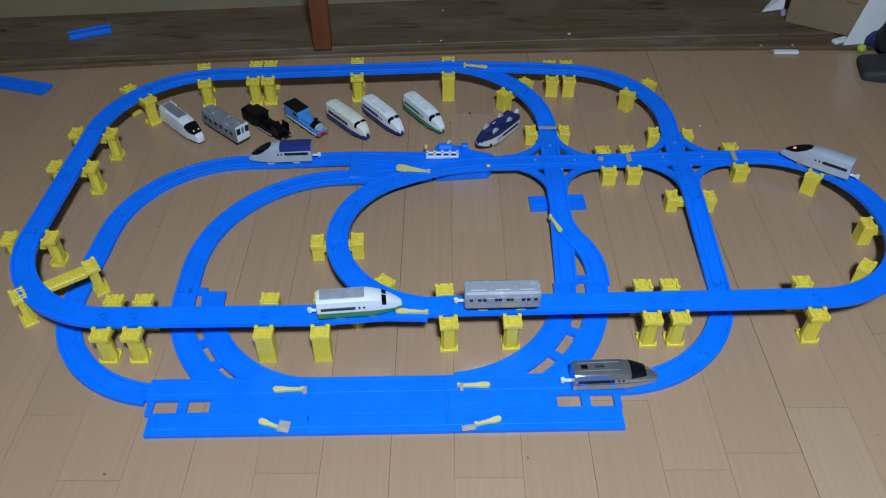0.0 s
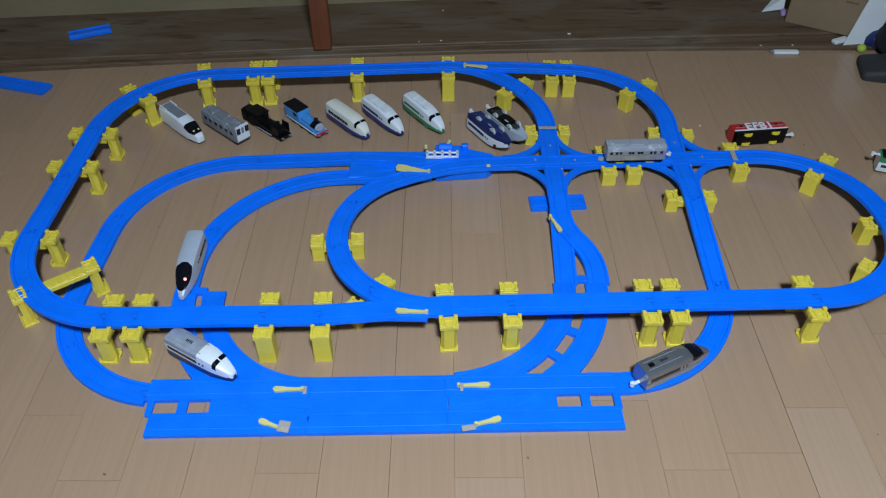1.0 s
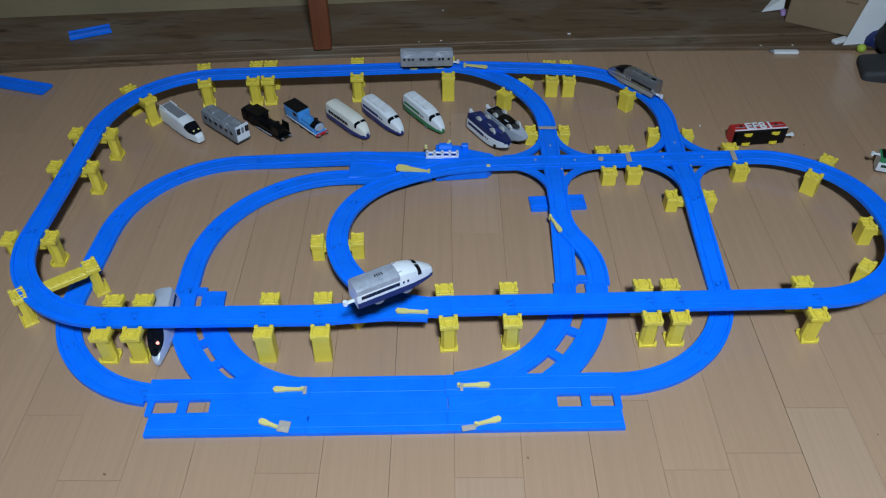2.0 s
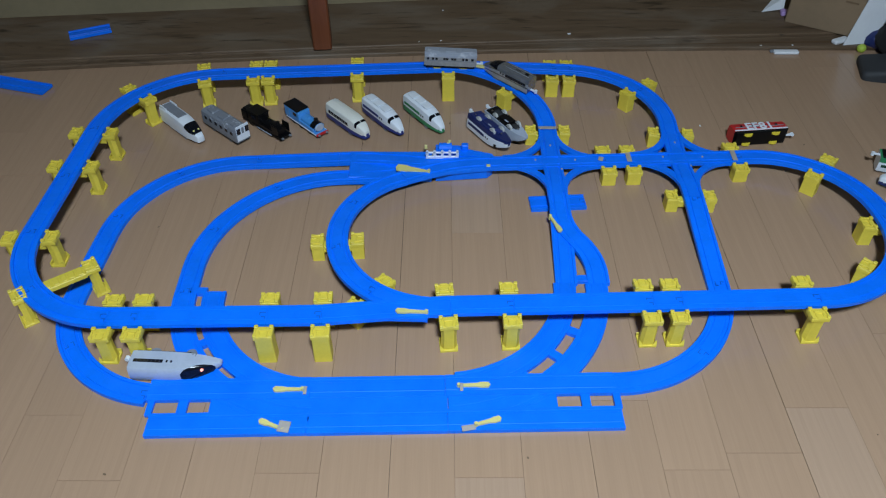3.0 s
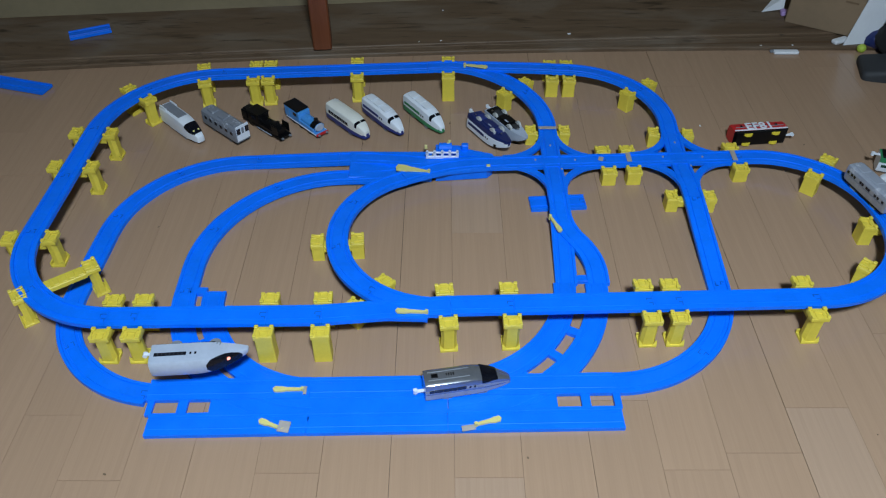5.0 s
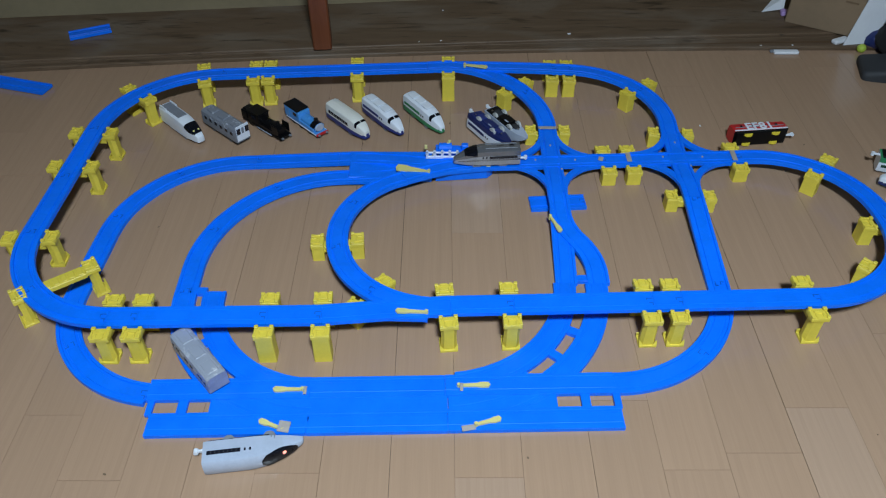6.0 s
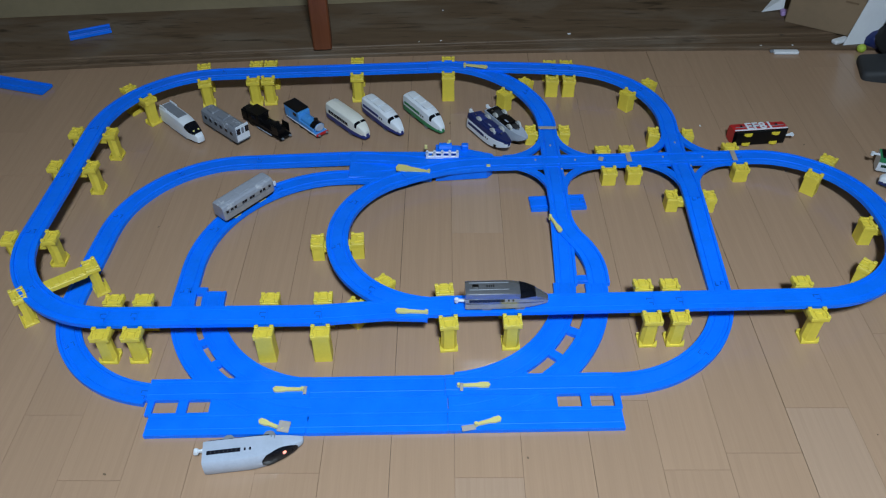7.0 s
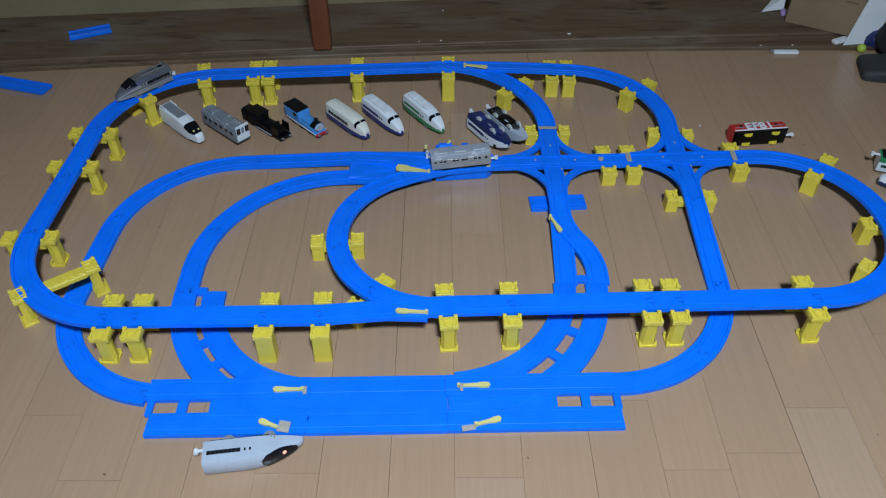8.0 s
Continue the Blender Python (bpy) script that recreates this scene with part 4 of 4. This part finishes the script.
def railcar(name, label, length=0.12, body=DULLSILVER, roof=WORNROOF, face=None, wheels="yellow", windows=6, group="toy trains", pane=None, low=False, spots=()):
    """A square commuter car with windows, doors and roof units."""
    ob = thing(name, label, "toy train", group)
    w, z0, z1 = 0.035, 0.009, 0.040
    x0, x1 = -length / 2, length / 2
    bm = bmesh.new()
    secs = [ring(x, w * k, z0, z0 + (z1 - z0) * kh) for x, k, kh in ((x0, 0.94, 0.975), (x0 + 0.003, 1, 1), (x1 - 0.004, 1, 1), (x1, 0.93, 0.97))]
    npts = len(secs[0])
    loft(bm, secs, mats=lambda i, j: 2 if j == npts - 1 else (1 if 4 <= min(j, npts - 2 - j) else 0))
    part("body", bm, [body, roof, BLACK], ob)
    zw = z0 + (z1 - z0) * 0.56
    for x in spots or [x0 + 0.008 + (length - 0.016) * (i + 0.5) / windows for i in range(windows)]:
        for sy in (-1, 1):
            share("window", pane or PANE, ob, pose(x, sy * w * 0.4985, zw))
    for sy in (-1, 1):
        for x in (-0.020, 0.022):
            bm = bmesh.new()
            box(bm, 0, 0, 0, 0.011, 0.0010, 0.021, 0.0003)
            part("door", bm, body, ob, "", pose(x, sy * w * 0.4985, z0 + 0.0115))
    for x in (-0.038, 0.0, 0.038):
        bm = bmesh.new()
        box(bm, x, 0, z1 - 0.0006 if low else z1 + 0.0004, 0.026 if low else 0.022, 0.018, 0.0025 if low else 0.0045, 0.001)
        part("roof_unit", bm, roof, ob)
    for sy in (-1, 1):
        bm = bmesh.new()
        box(bm, 0, 0, 0, length * 0.9, 0.0012, 0.0022, 0.0003)
        part("belt_stripe", bm, GREY, ob, "", pose(0, sy * w * 0.5, z0 + 0.013))
    if face:
        bm = bmesh.new()
        box(bm, x1 + 0.0003, 0, z0 + 0.021, 0.0016, w * 0.9, 0.036, 0.0006)
        part("front_plate", bm, face, ob, "pale front plate")
        for y, ww in ((-0.0105, 0.009), (0.0105, 0.009), (0.0, 0.006)):
            bm = bmesh.new()
            box(bm, x1 + 0.0012, y, z0 + 0.026, 0.0016, ww, 0.014, 0.0005)
            part("front_window", bm, GLASS if y else GREY, ob)
    running_gear(ob, wheels, (-0.030, 0.030), BLACK, length * 0.93, 0.032)
    coupler(ob, x0)
    return ob


def steam_engine(name, label, boiler_mat, cab_mat, roof_mat, front_mat, bumper_mat, tender):
    """A steam engine: boiler, cab, chimney, domes, buffer beam and, if asked, a long tender body."""
    ob = thing(name, label, "toy train", "parked toy trains")
    bm = bmesh.new()
    box(bm, 0, 0, 0.011, 0.13, 0.032, 0.009, 0.0015)
    part("footplate", bm, boiler_mat, ob)
    bm = bmesh.new()
    rod(bm, (-0.005, 0, 0.029), (0.054, 0, 0.029), 0.0135, 20)
    part("boiler", bm, boiler_mat, ob, "", None, True)
    bm = bmesh.new()
    rod(bm, (0.054, 0, 0.029), (0.0575, 0, 0.029), 0.0125, 20, 0.011)
    part("smokebox_door", bm, front_mat, ob, "round smokebox door")
    bm = bmesh.new()
    rod(bm, (0.036, 0, 0.029), (0.0535, 0, 0.029), 0.0142, 20)
    part("smokebox", bm, BLACK, ob, "black smokebox", None, True)
    bm = bmesh.new()
    rod(bm, (0.043, 0, 0.04), (0.043, 0, 0.054), 0.0042, 14, 0.0052)
    part("chimney", bm, roof_mat, ob)
    bm = bmesh.new()
    rod(bm, (0.015, 0, 0.04), (0.015, 0, 0.0475), 0.006, 14, 0.004)
    part("dome", bm, boiler_mat, ob)
    bm = bmesh.new()
    box(bm, -0.024, 0, 0.034, 0.038, 0.034, 0.036, 0.002)
    part("cab", bm, cab_mat, ob)
    bm = bmesh.new()
    back, front = (-0.045, -0.003) if tender else (-0.068, -0.010)
    box(bm, (back + front) / 2, 0, 0.0545, front - back, 0.036, 0.004, 0.0015, 2)
    part("cab_roof", bm, roof_mat, ob)
    for sy in (-1, 1):
        bm = bmesh.new()
        box(bm, -0.022, sy * 0.0172, 0.040, 0.014, 0.0012, 0.012, 0.0005)
        part("cab_window", bm, GLASS, ob)
        bm = bmesh.new()
        box(bm, 0.022, sy * 0.0125, 0.02, 0.06, 0.007, 0.014, 0.002)
        part("side_tank", bm, cab_mat, ob)
        bm = bmesh.new()
        box(bm, 0.0, sy * 0.0166, 0.0125, 0.126, 0.0014, 0.0034, 0.0004)
        part("running_board", bm, bumper_mat if tender else WHITE, ob, "" if tender else "white running board edge")
    bm = bmesh.new()
    box(bm, 0.064, 0, 0.012, 0.004, 0.034, 0.009, 0.001)
    part("buffer_beam", bm, bumper_mat, ob)
    for sy in (-1, 1):
        bm = bmesh.new()
        rod(bm, (0.065, sy * 0.011, 0.013), (0.070, sy * 0.011, 0.013), 0.003, 10)
        part("buffer", bm, GREY, ob)
    bm = bmesh.new()
    if tender:
        box(bm, -0.056, 0, 0.03, 0.022, 0.032, 0.028, 0.002)
        box(bm, -0.056, 0, 0.046, 0.018, 0.024, 0.006, 0.002)
    else:
        box(bm, -0.055, 0, 0.034, 0.0236, 0.034, 0.036, 0.002)
    part("bunker", bm, cab_mat, ob)
    running_gear(ob, "black", (-0.036, -0.006, 0.028), length=0.11)
    return ob


def box_engine(name, label):
    """A red electric engine with a white band, big white letters and yellow wheels."""
    ob = railcar(name, label, 0.118, RED, RED, None, "yellow", 4, "toy trains", SMALL_PANE)
    for x in (-0.036, 0.036):
        bm = bmesh.new()
        box(bm, x, 0, 0.0435, 0.018, 0.016, 0.004, 0.001)
        part("pantograph_base", bm, BLACK, ob, "black roof gear")
    for sy in (-1, 1):
        bm = bmesh.new()
        box(bm, 0, 0, 0, 0.116, 0.0012, 0.004, 0.0004)
        part("white_band", bm, WHITE, ob, "white waist band", pose(0, sy * 0.0177, 0.0115))
        fc = bpy.data.curves.new("letters", "FONT")
        fc.body, fc.size, fc.extrude, fc.align_x = "EF81", 0.031, 0.0004, "CENTER"
        fc.offset = 0.0007
        tmp = new("tmp_letters", fc)
        dg = bpy.context.evaluated_depsgraph_get()
        me = bpy.data.meshes.new_from_object(tmp.evaluated_get(dg))
        bpy.data.objects.remove(tmp)
        me.name = "letters"
        me.materials.clear()
        me.materials.append(WHITE)
        share("letters", me, ob, pose(0, sy * 0.0182, 0.0135, 90, 0, 180 if sy > 0 else 0), "big white painted letters")
    return ob


def parked(ob, x, y, turn, z=0.0, size=1.0):
    ob.matrix_basis = pose(x, y, z, 0, 0, turn) @ Matrix.Diagonal((*(size if isinstance(size, tuple) else (size,) * 3), 1))
    return ob


PARK = "parked toy trains"
Z_PARK = 0.003
e = parked(bullet("express_engine", "white toy express engine with a grey roof, parked on the floor", 0.134, 0.056, WHITE, WHITE, WHITE, None, "grey", 0.62, 0.55, 0, "canopy", group=PARK, panel=GREY, canopy=(0.26, 0.66, mask)), -0.5595, 1.3955, -44.4, Z_PARK)
for sy in (-1, 1):
    bm = bmesh.new()
    rod(bm, (0.0510, sy * 0.0058, 0.0245), (0.0532, sy * 0.0058, 0.0296), 0.0021, 10)
    part("headlamp", bm, LEVER, e, "small pale yellow headlamp")
    bm = bmesh.new()
    box(bm, -0.052, sy * 0.0125, 0.0425, 0.026, 0.0032, 0.005, 0.0010)
    part("roof_fin", bm, WHITE, e)
parked(railcar("commuter_car", "worn silver grey commuter car, parked on the floor", 0.125, GREY, WORNROOF, WHITE, "grey", 6, PARK), -0.468, 1.392, -42, Z_PARK)
e = parked(steam_engine("steam_engine", "black toy steam engine with a tender, parked on the floor", BLACK, BLACK, BLACK, BLACK, BLACK, True), -0.3845, 1.407, -41.5, Z_PARK, (1.0, 0.90, 0.66))
for sy in (-1, 1):
    bm = bmesh.new()
    box(bm, 0.050, sy * 0.0165, 0.036, 0.022, 0.002, 0.030, 0.0006)
    part("smoke_deflector", bm, BLACK, e)
    bm = bmesh.new()
    box(bm, 0.012, sy * 0.0175, 0.010, 0.050, 0.0016, 0.0028, 0.0005)
    part("side_rod", bm, LIGHTGREY, e, "pale silver side rod")
parked(steam_engine("tank_engine", "bright blue toy tank engine with red bumper, parked on the floor", SKYBLUE, SKYBLUE, BLACK, LIGHTGREY, RED, False), -0.298, 1.417, -46.5, Z_PARK, (0.88, 0.90, 0.68))
e = parked(bullet("express_engine", "cream toy express engine with a blue skirt, parked on the floor", 0.128, 0.043, CREAM, CREAM, INDIGO, None, "grey", 0.5, 0.6, 7, group=PARK), -0.203, 1.409, -48.2, Z_PARK)
bm = bmesh.new()
rod(bm, (0.052, 0, 0.0205), (0.0628, 0, 0.0175), 0.0052, 14, 0.0038)
part("nose_cap", bm, BLACK, e, "round black nose cap")
e = parked(bullet("express_engine", "white toy express engine with a blue skirt, parked on the floor", 0.130, 0.054, WHITE, WHITE, INDIGO, None, "grey", 0.62, 0.66, "band", group=PARK, band=INDIGO, reach=0.95), -0.1275, 1.426, -52, Z_PARK)
roof_bumps(e, (-0.045, -0.018, 0.008), WHITE)
e = parked(bullet("express_engine", "white toy express engine with a green skirt, parked on the floor", 0.131, 0.054, WHITE, WHITE, GREEN, None, "grey", 0.62, 0.66, "band", group=PARK, band=GREEN, reach=0.95), -0.038, 1.436, -54.6, Z_PARK)
roof_bumps(e, (-0.045, -0.018, 0.008), WHITE)

# ---- the trains that move ----
silver_express = bullet("silver_express", "silver plated toy express engine with a black canopy", 0.132, 0.058, SILVER, DULLSILVER, DULLSILVER, None, "grey", 0.74, 0.70, "band", "canopy", z1=0.040, canopy=(0.17, 0.44, wedge), reach=0.92)
roof_lines(silver_express, -0.060, 0.002, 0.0400, GREY)
roof_bumps(silver_express, (-0.05,), BLACK, 0.0397, 0.008, 0.010)
silver_railcar = railcar("silver_railcar", "worn silver grey toy commuter car with yellow wheels", 0.118, roof=RUBBEDROOF, pane=SMALL_PANE, low=True, spots=(-0.049, -0.036, -0.028, -0.010, -0.004, 0.008, 0.014, 0.032, 0.040, 0.051))
grey_express = bullet("grey_express", "pale grey toy express engine with black canopy and lit lamp", 0.136, 0.066, LIGHTGREY, LIGHTGREY, LIGHTGREY, None, "grey", 0.80, 0.78, "band", "canopy")
bm = bmesh.new()
rod(bm, (0.0400, 0.004, 0.0255), (0.0430, 0.0055, 0.0300), 0.0026, 10)
part("headlamp", bm, HEADLAMP, grey_express, "small lit reddish headlamp")
red_engine = box_engine("red_engine", "red toy electric engine with white letters and yellow wheels")
white_express = bullet("white_express", "white toy express engine with a grey roof", 0.125, 0.048, WHITE, WHITE, NAVY, ROOFGREY, "grey", 0.64, 0.66, "band", reach=0.95)
roof_lines(white_express, -0.058, 0.010, 0.0415, ROOFGREY, 0.010)
green_express = bullet("green_express", "white toy express engine with a green skirt and grey roof", 0.131, 0.052, WHITE, WHITE, GREEN, None, "grey", 0.70, 0.74, "band", band=DARKGREEN, panel=ROOFGREY)
blue_express = bullet("blue_express", "pale grey toy express engine with a blue roof", 0.131, 0.058, LIGHTGREY, LIGHTGREY, LIGHTGREY, INDIGO, "clear", 0.82, 0.74, "band", "canopy")
def underside(ob, cover, gear):
    """What shows when an engine lies on its roof: battery cover, gear box, screws and a switch."""
    for x, l, w, m in ((-0.006, 0.034, 0.019, cover), (-0.036, 0.020, 0.014, gear), (0.026, 0.016, 0.012, gear)):
        bm = bmesh.new()
        box(bm, x, 0, 0.0024, l, w, 0.0030, 0.0008)
        part("under_cover", bm, m, ob)
    for x, y in ((-0.050, 0.007), (-0.018, -0.011), (0.012, 0.011), (0.036, 0.0)):
        bm = bmesh.new()
        rod(bm, (x, y, 0.0015), (x, y, 0.0035), 0.0018, 8)
        part("screw", bm, STEEL, ob)
    bm = bmesh.new()
    box(bm, 0.001, 0.006, 0.0005, 0.011, 0.003, 0.0012, 0.0003)
    part("print_bar", bm, LIGHTGREY, ob, "small pale moulded print")


navy_express = bullet("navy_express", "white toy express engine with navy underside lying overturned", 0.131, 0.054, WHITE, WHITE, NAVY, None, "clear", 0.6, 0.68, "band", chassis=NAVY, band=NAVY, reach=0.95)
underside(navy_express, NAVY, INDIGO)
underside(blue_express, BLACK, DARKGREY)


# ---- the ways that trains take, in the direction of travel ----
WAYS = {
    "rear": joined(REAR, LEFT_REAR, LEFT_SIDE, LEFT_FRONT, cut(FRONT, 0.0, 0.476)),
    "front": joined(cut(FRONT, 0.476, 1.0), RIGHT_BEND, MIDLINE),
    "outer": joined(WAY_OUTER, OUTER, cut(LANE_A, 0.0, 0.2)),
    "mid": joined(WAY_MID, MIDWAY, CURVE_LB),
    "inner": joined(WAY_INNER, INNER, cut(FRONT, 0.46, 0.476)),
    "lane": cut(LANE_A, 0.2, 1.0),
    "down": bend(pose_end(cut(LANE_A, 0.0, 0.2)), (0.0, 0.661, LOW, 1)),
    "up": joined(bend(pose_end(CURVE_LB), pose_end(cut(LANE_A, 0.0, 0.75))), cut(LANE_A, 0.75, 1.0)),
    "short": joined(CURVE_RB, FORK_CURVE, CROSS1_NS, REAR1, REAR1_END),
    "long": joined(RIGHT, CROSS2_NS, REAR2, REAR2_END),
}


def along(route):
    """One line of points for a list of way names, with the length run at each point."""
    pts = []
    for w in route:
        for q in WAYS[w]:
            if not pts or math.dist(q[:2], pts[-1][:2]) > 1e-3:
                pts.append(q)
    acc = [0.0]
    for p, q in zip(pts, pts[1:]):
        acc.append(acc[-1] + math.dist(p[:3], q[:3]))
    return pts, np.array(acc)


def ride(route, stops, lift=0.0):
    """Rows for walk() along a route: stops are (seconds, metres run); the train turns by its two axles."""
    pts, acc = along(route)
    xyz = np.array([p[:3] for p in pts])

    def place(s):
        return Vector([float(np.interp(s, acc, xyz[:, i])) for i in range(3)])
    rows = []
    n0, n1 = round(stops[0][0] * FPS), round(stops[-1][0] * FPS)
    ts, ss = [a for a, _ in stops], [b for _, b in stops]
    for n in range(n0, n1 + 1):
        s = float(np.interp(n / FPS, ts, ss))
        a, b = place(max(0.0, s - 0.034)), place(min(float(acc[-1]), s + 0.034))
        d = (b - a).normalized()
        side = Vector((0, 0, 1)).cross(d).normalized()
        up = d.cross(side)
        m = Matrix((d, side, up)).transposed().to_4x4()
        m.translation = (a + b) / 2 + up * lift
        rows.append((n / FPS, m))
    return rows


RIDES = {
    "SILVER": ("up long rear front outer lane long rear front mid up long rear front outer down short rear front inner front outer down short rear front mid up long rear front inner front inner front outer down short rear front inner front outer down short rear".split(), [
        (0, 0.446), (0.1, 1.184), (0.2, 1.903), (0.3, 2.608), (0.4, 3.322), (0.5, 4.063), (0.6, 4.866), (0.7, 5.647), (0.8, 6.367), (0.9, 7.077),
        (1, 7.755), (1.1, 8.541), (1.2, 9.291), (1.3, 10.045), (1.4, 10.789), (1.5, 11.542), (1.6, 12.385), (1.7, 13.181), (2.8, 21.134), (2.9, 21.799),
        (3, 22.415), (3.1, 23.051), (3.2, 23.696), (3.3, 24.351), (3.4, 25.014), (3.5, 25.677), (3.6, 26.349), (3.7, 26.982), (3.8, 27.77), (3.9, 28.633),
        (4, 29.404), (4.1, 30.124), (4.2, 30.892), (4.3, 31.657), (4.4, 32.392), (4.5, 33.137), (4.6, 33.884), (5.8, 43.177), (5.9, 44.04), (6, 44.872),
        (6.1, 45.525), (6.2, 46.304), (6.3, 47.177), (6.4, 47.957), (6.5, 48.757), (6.6, 49.465), (6.7, 50.25), (6.8, 50.984), (6.9, 51.729), (7, 52.478),
        (7.1, 53.362), (7.2, 54.174), (7.3, 54.817), (7.4, 55.626), (7.5, 56.539), (7.6, 57.298), (7.7, 58.098), (7.8, 58.875), (7.9, 59.591), (8, 60.346)]),
    "RAILCAR": ("front inner front inner front inner front outer lane long rear front outer down short rear front mid up long rear front inner front inner front inner front mid up long rear front mid up long rear front mid".split(), [
        (0, 0.08), (0.1, 0.672), (0.2, 1.496), (0.3, 2.077), (0.4, 2.545), (0.5, 3.147), (0.6, 3.78), (0.7, 4.441), (0.8, 4.894), (0.9, 5.703),
        (1, 6.476), (1.1, 7.087), (1.2, 7.575), (1.3, 8.188), (1.4, 8.88), (1.5, 9.531), (1.6, 10.121), (1.7, 10.721), (2.8, 18.19), (2.9, 18.835),
        (3, 19.48), (3.1, 20.107), (3.2, 20.761), (3.3, 21.406), (3.4, 22.091), (3.5, 22.734), (3.6, 23.402), (3.7, 24.004), (3.8, 24.542), (3.9, 25.12),
        (4, 25.687), (4.1, 26.215), (4.2, 26.754), (4.3, 27.329), (4.4, 27.885), (4.5, 28.427), (4.7, 29.712), (5.8, 37.106), (5.9, 37.773), (6, 38.443),
        (6.1, 39.042), (6.2, 39.651), (6.3, 40.287), (6.4, 40.886), (6.5, 41.512), (6.6, 42.107), (6.7, 42.719), (6.8, 43.472), (6.9, 44.083), (7, 44.766),
        (7.1, 45.413), (7.2, 46.039), (7.3, 46.696), (7.4, 47.283), (7.5, 47.882), (7.6, 48.487), (7.7, 49.073), (7.8, 49.707), (7.9, 50.379), (8, 51.07)]),
    "GREYEX": ("front mid up long rear front mid".split(), [
        (0, 1.104), (0.1, 1.952), (0.2, 2.8), (0.3, 3.57), (0.4, 4.417), (0.5, 5.196), (0.6, 5.95), (0.7, 6.674), (0.8, 7.44), (0.9, 8.343),
        (1, 9.203)]),
    "REDENG": ("front outer lane long rear front".split(), [
        (0.2, 1.134), (0.3, 2.065), (0.4, 3.125), (0.5, 3.872), (0.6, 4.937), (0.7, 5.954), (0.8, 6.966), (0.9, 7.79)]),
    "BLUEEX": ("outer down short".split(), [
        (0, 0.43), (0.1, 1.46), (0.2, 2.445)]),
    "WHITE1": ("rear front".split(), [
        (0, 1.826), (0.1, 2.611)]),
    "WHITE2": ("front mid".split(), [
        (0.3, 1.676), (0.4, 2.652)]),
}


def motions():
    """Every moving train: rides on the tracks, and where it lies before and after."""
    walk(silver_express, ride(*RIDES["SILVER"]))
    walk(silver_railcar, ride(*RIDES["RAILCAR"]))
    lying = pose(-0.409, 0.762, 0.0175, 90, 0, -3)
    across = pose(-0.396, 0.722, 0.0275, 90, 0, -70.6)
    beside = pose(-0.396, 0.775, 0.0225, 90, 0, 3.3)
    at_last = pose(-0.266, 0.611, 0.0175, 90, 0, 7.5)
    derailed = pose(-0.430, 0.782, 0.004, 8, 0, -127.4)
    pushed = pose(-0.450, 0.819, 0.001, 10, 0, -84)
    walk(grey_express, ride(*RIDES["GREYEX"]) + [(1.1, derailed), (1.6, derailed), (1.7, pushed), (2.0, pushed), (2.3, pose(-0.43, 0.79, 0.03, 50, 0, -40)), (2.6, lying), (3.7, lying), (3.8, across), (4.0, across), (4.1, beside), (4.7, beside), (5.1, pose(-0.33, 0.70, 0.09, 90, 0, 5)), (5.5, at_last), (8.0, at_last)])
    fallen = pose(0.673, 1.346, 0.0175, 90, 0, 186.5)
    off = pose(1.30, 1.30, 0.0, 0, 0, 150)
    walk(red_engine, [(0.0, off), (0.1, off)] + ride(*RIDES["REDENG"]) + [(0.9333, pose(0.70, 0.98, 0.12, 30, 0, 62)), (0.9667, pose(0.69, 1.18, 0.10, 60, 0, 122)), (1.0, fallen), (8.0, fallen)])
    out = pose(0.945, 1.245, 0.0455, 180, 0, -18)
    walk(green_express, ride(*RIDES["WHITE1"]) + [(0.1333, pose(0.95, 1.0, 0.1, 60, 0, 0)), (0.1667, pose(0.97, 1.15, 0.1, 120, 0, -10)), (0.2, out), (8.0, out)])
    stop_a = pose(-0.369, 0.7515, 0.010, 0, 0, -31)
    stop_b = pose(-0.329, 0.718, 0.0085, 0, 0, -4.5)
    stop_c = pose(-0.232, 0.710, 0.0085, 0, 0, -2.5)
    rest = pose(0.925, 1.19, 0.003, 0, 0, 160)
    walk(white_express, [(0.0, pose(1.25, 1.2, 0.0, 0, 0, 180)), (0.2, pose(1.15, 1.25, 0.05, 0, 0, 181))] + ride(*RIDES["WHITE2"]) + [(0.5, stop_a), (1.0, stop_a), (1.1, stop_b), (1.6, stop_b), (1.7, stop_c), (1.8, stop_c), (2.1, pose(0.1, 0.85, 0.2, 0, 0, 55)), (2.4, pose(0.7, 1.1, 0.2, 0, 0, 120)), (2.7, rest), (8.0, rest)])
    aside = pose(0.139, 1.380, 0.0435, 180, 0, -58)
    walk(blue_express, ride(*RIDES["BLUEEX"]) + [(0.2333, pose(0.20, 1.27, 0.1, 60, 0, 40)), (0.2667, pose(0.16, 1.35, 0.1, 120, 0, -10)), (0.3, aside), (8.0, aside)])
    first = pose(0.113, 1.366, 0.0435, 180, 0, -128)
    second = pose(0.103, 1.362, 0.0445, 172, 0, -58)
    walk(navy_express, [(0.0, first), (0.2, first), (0.3, second), (8.0, second)])


motions()
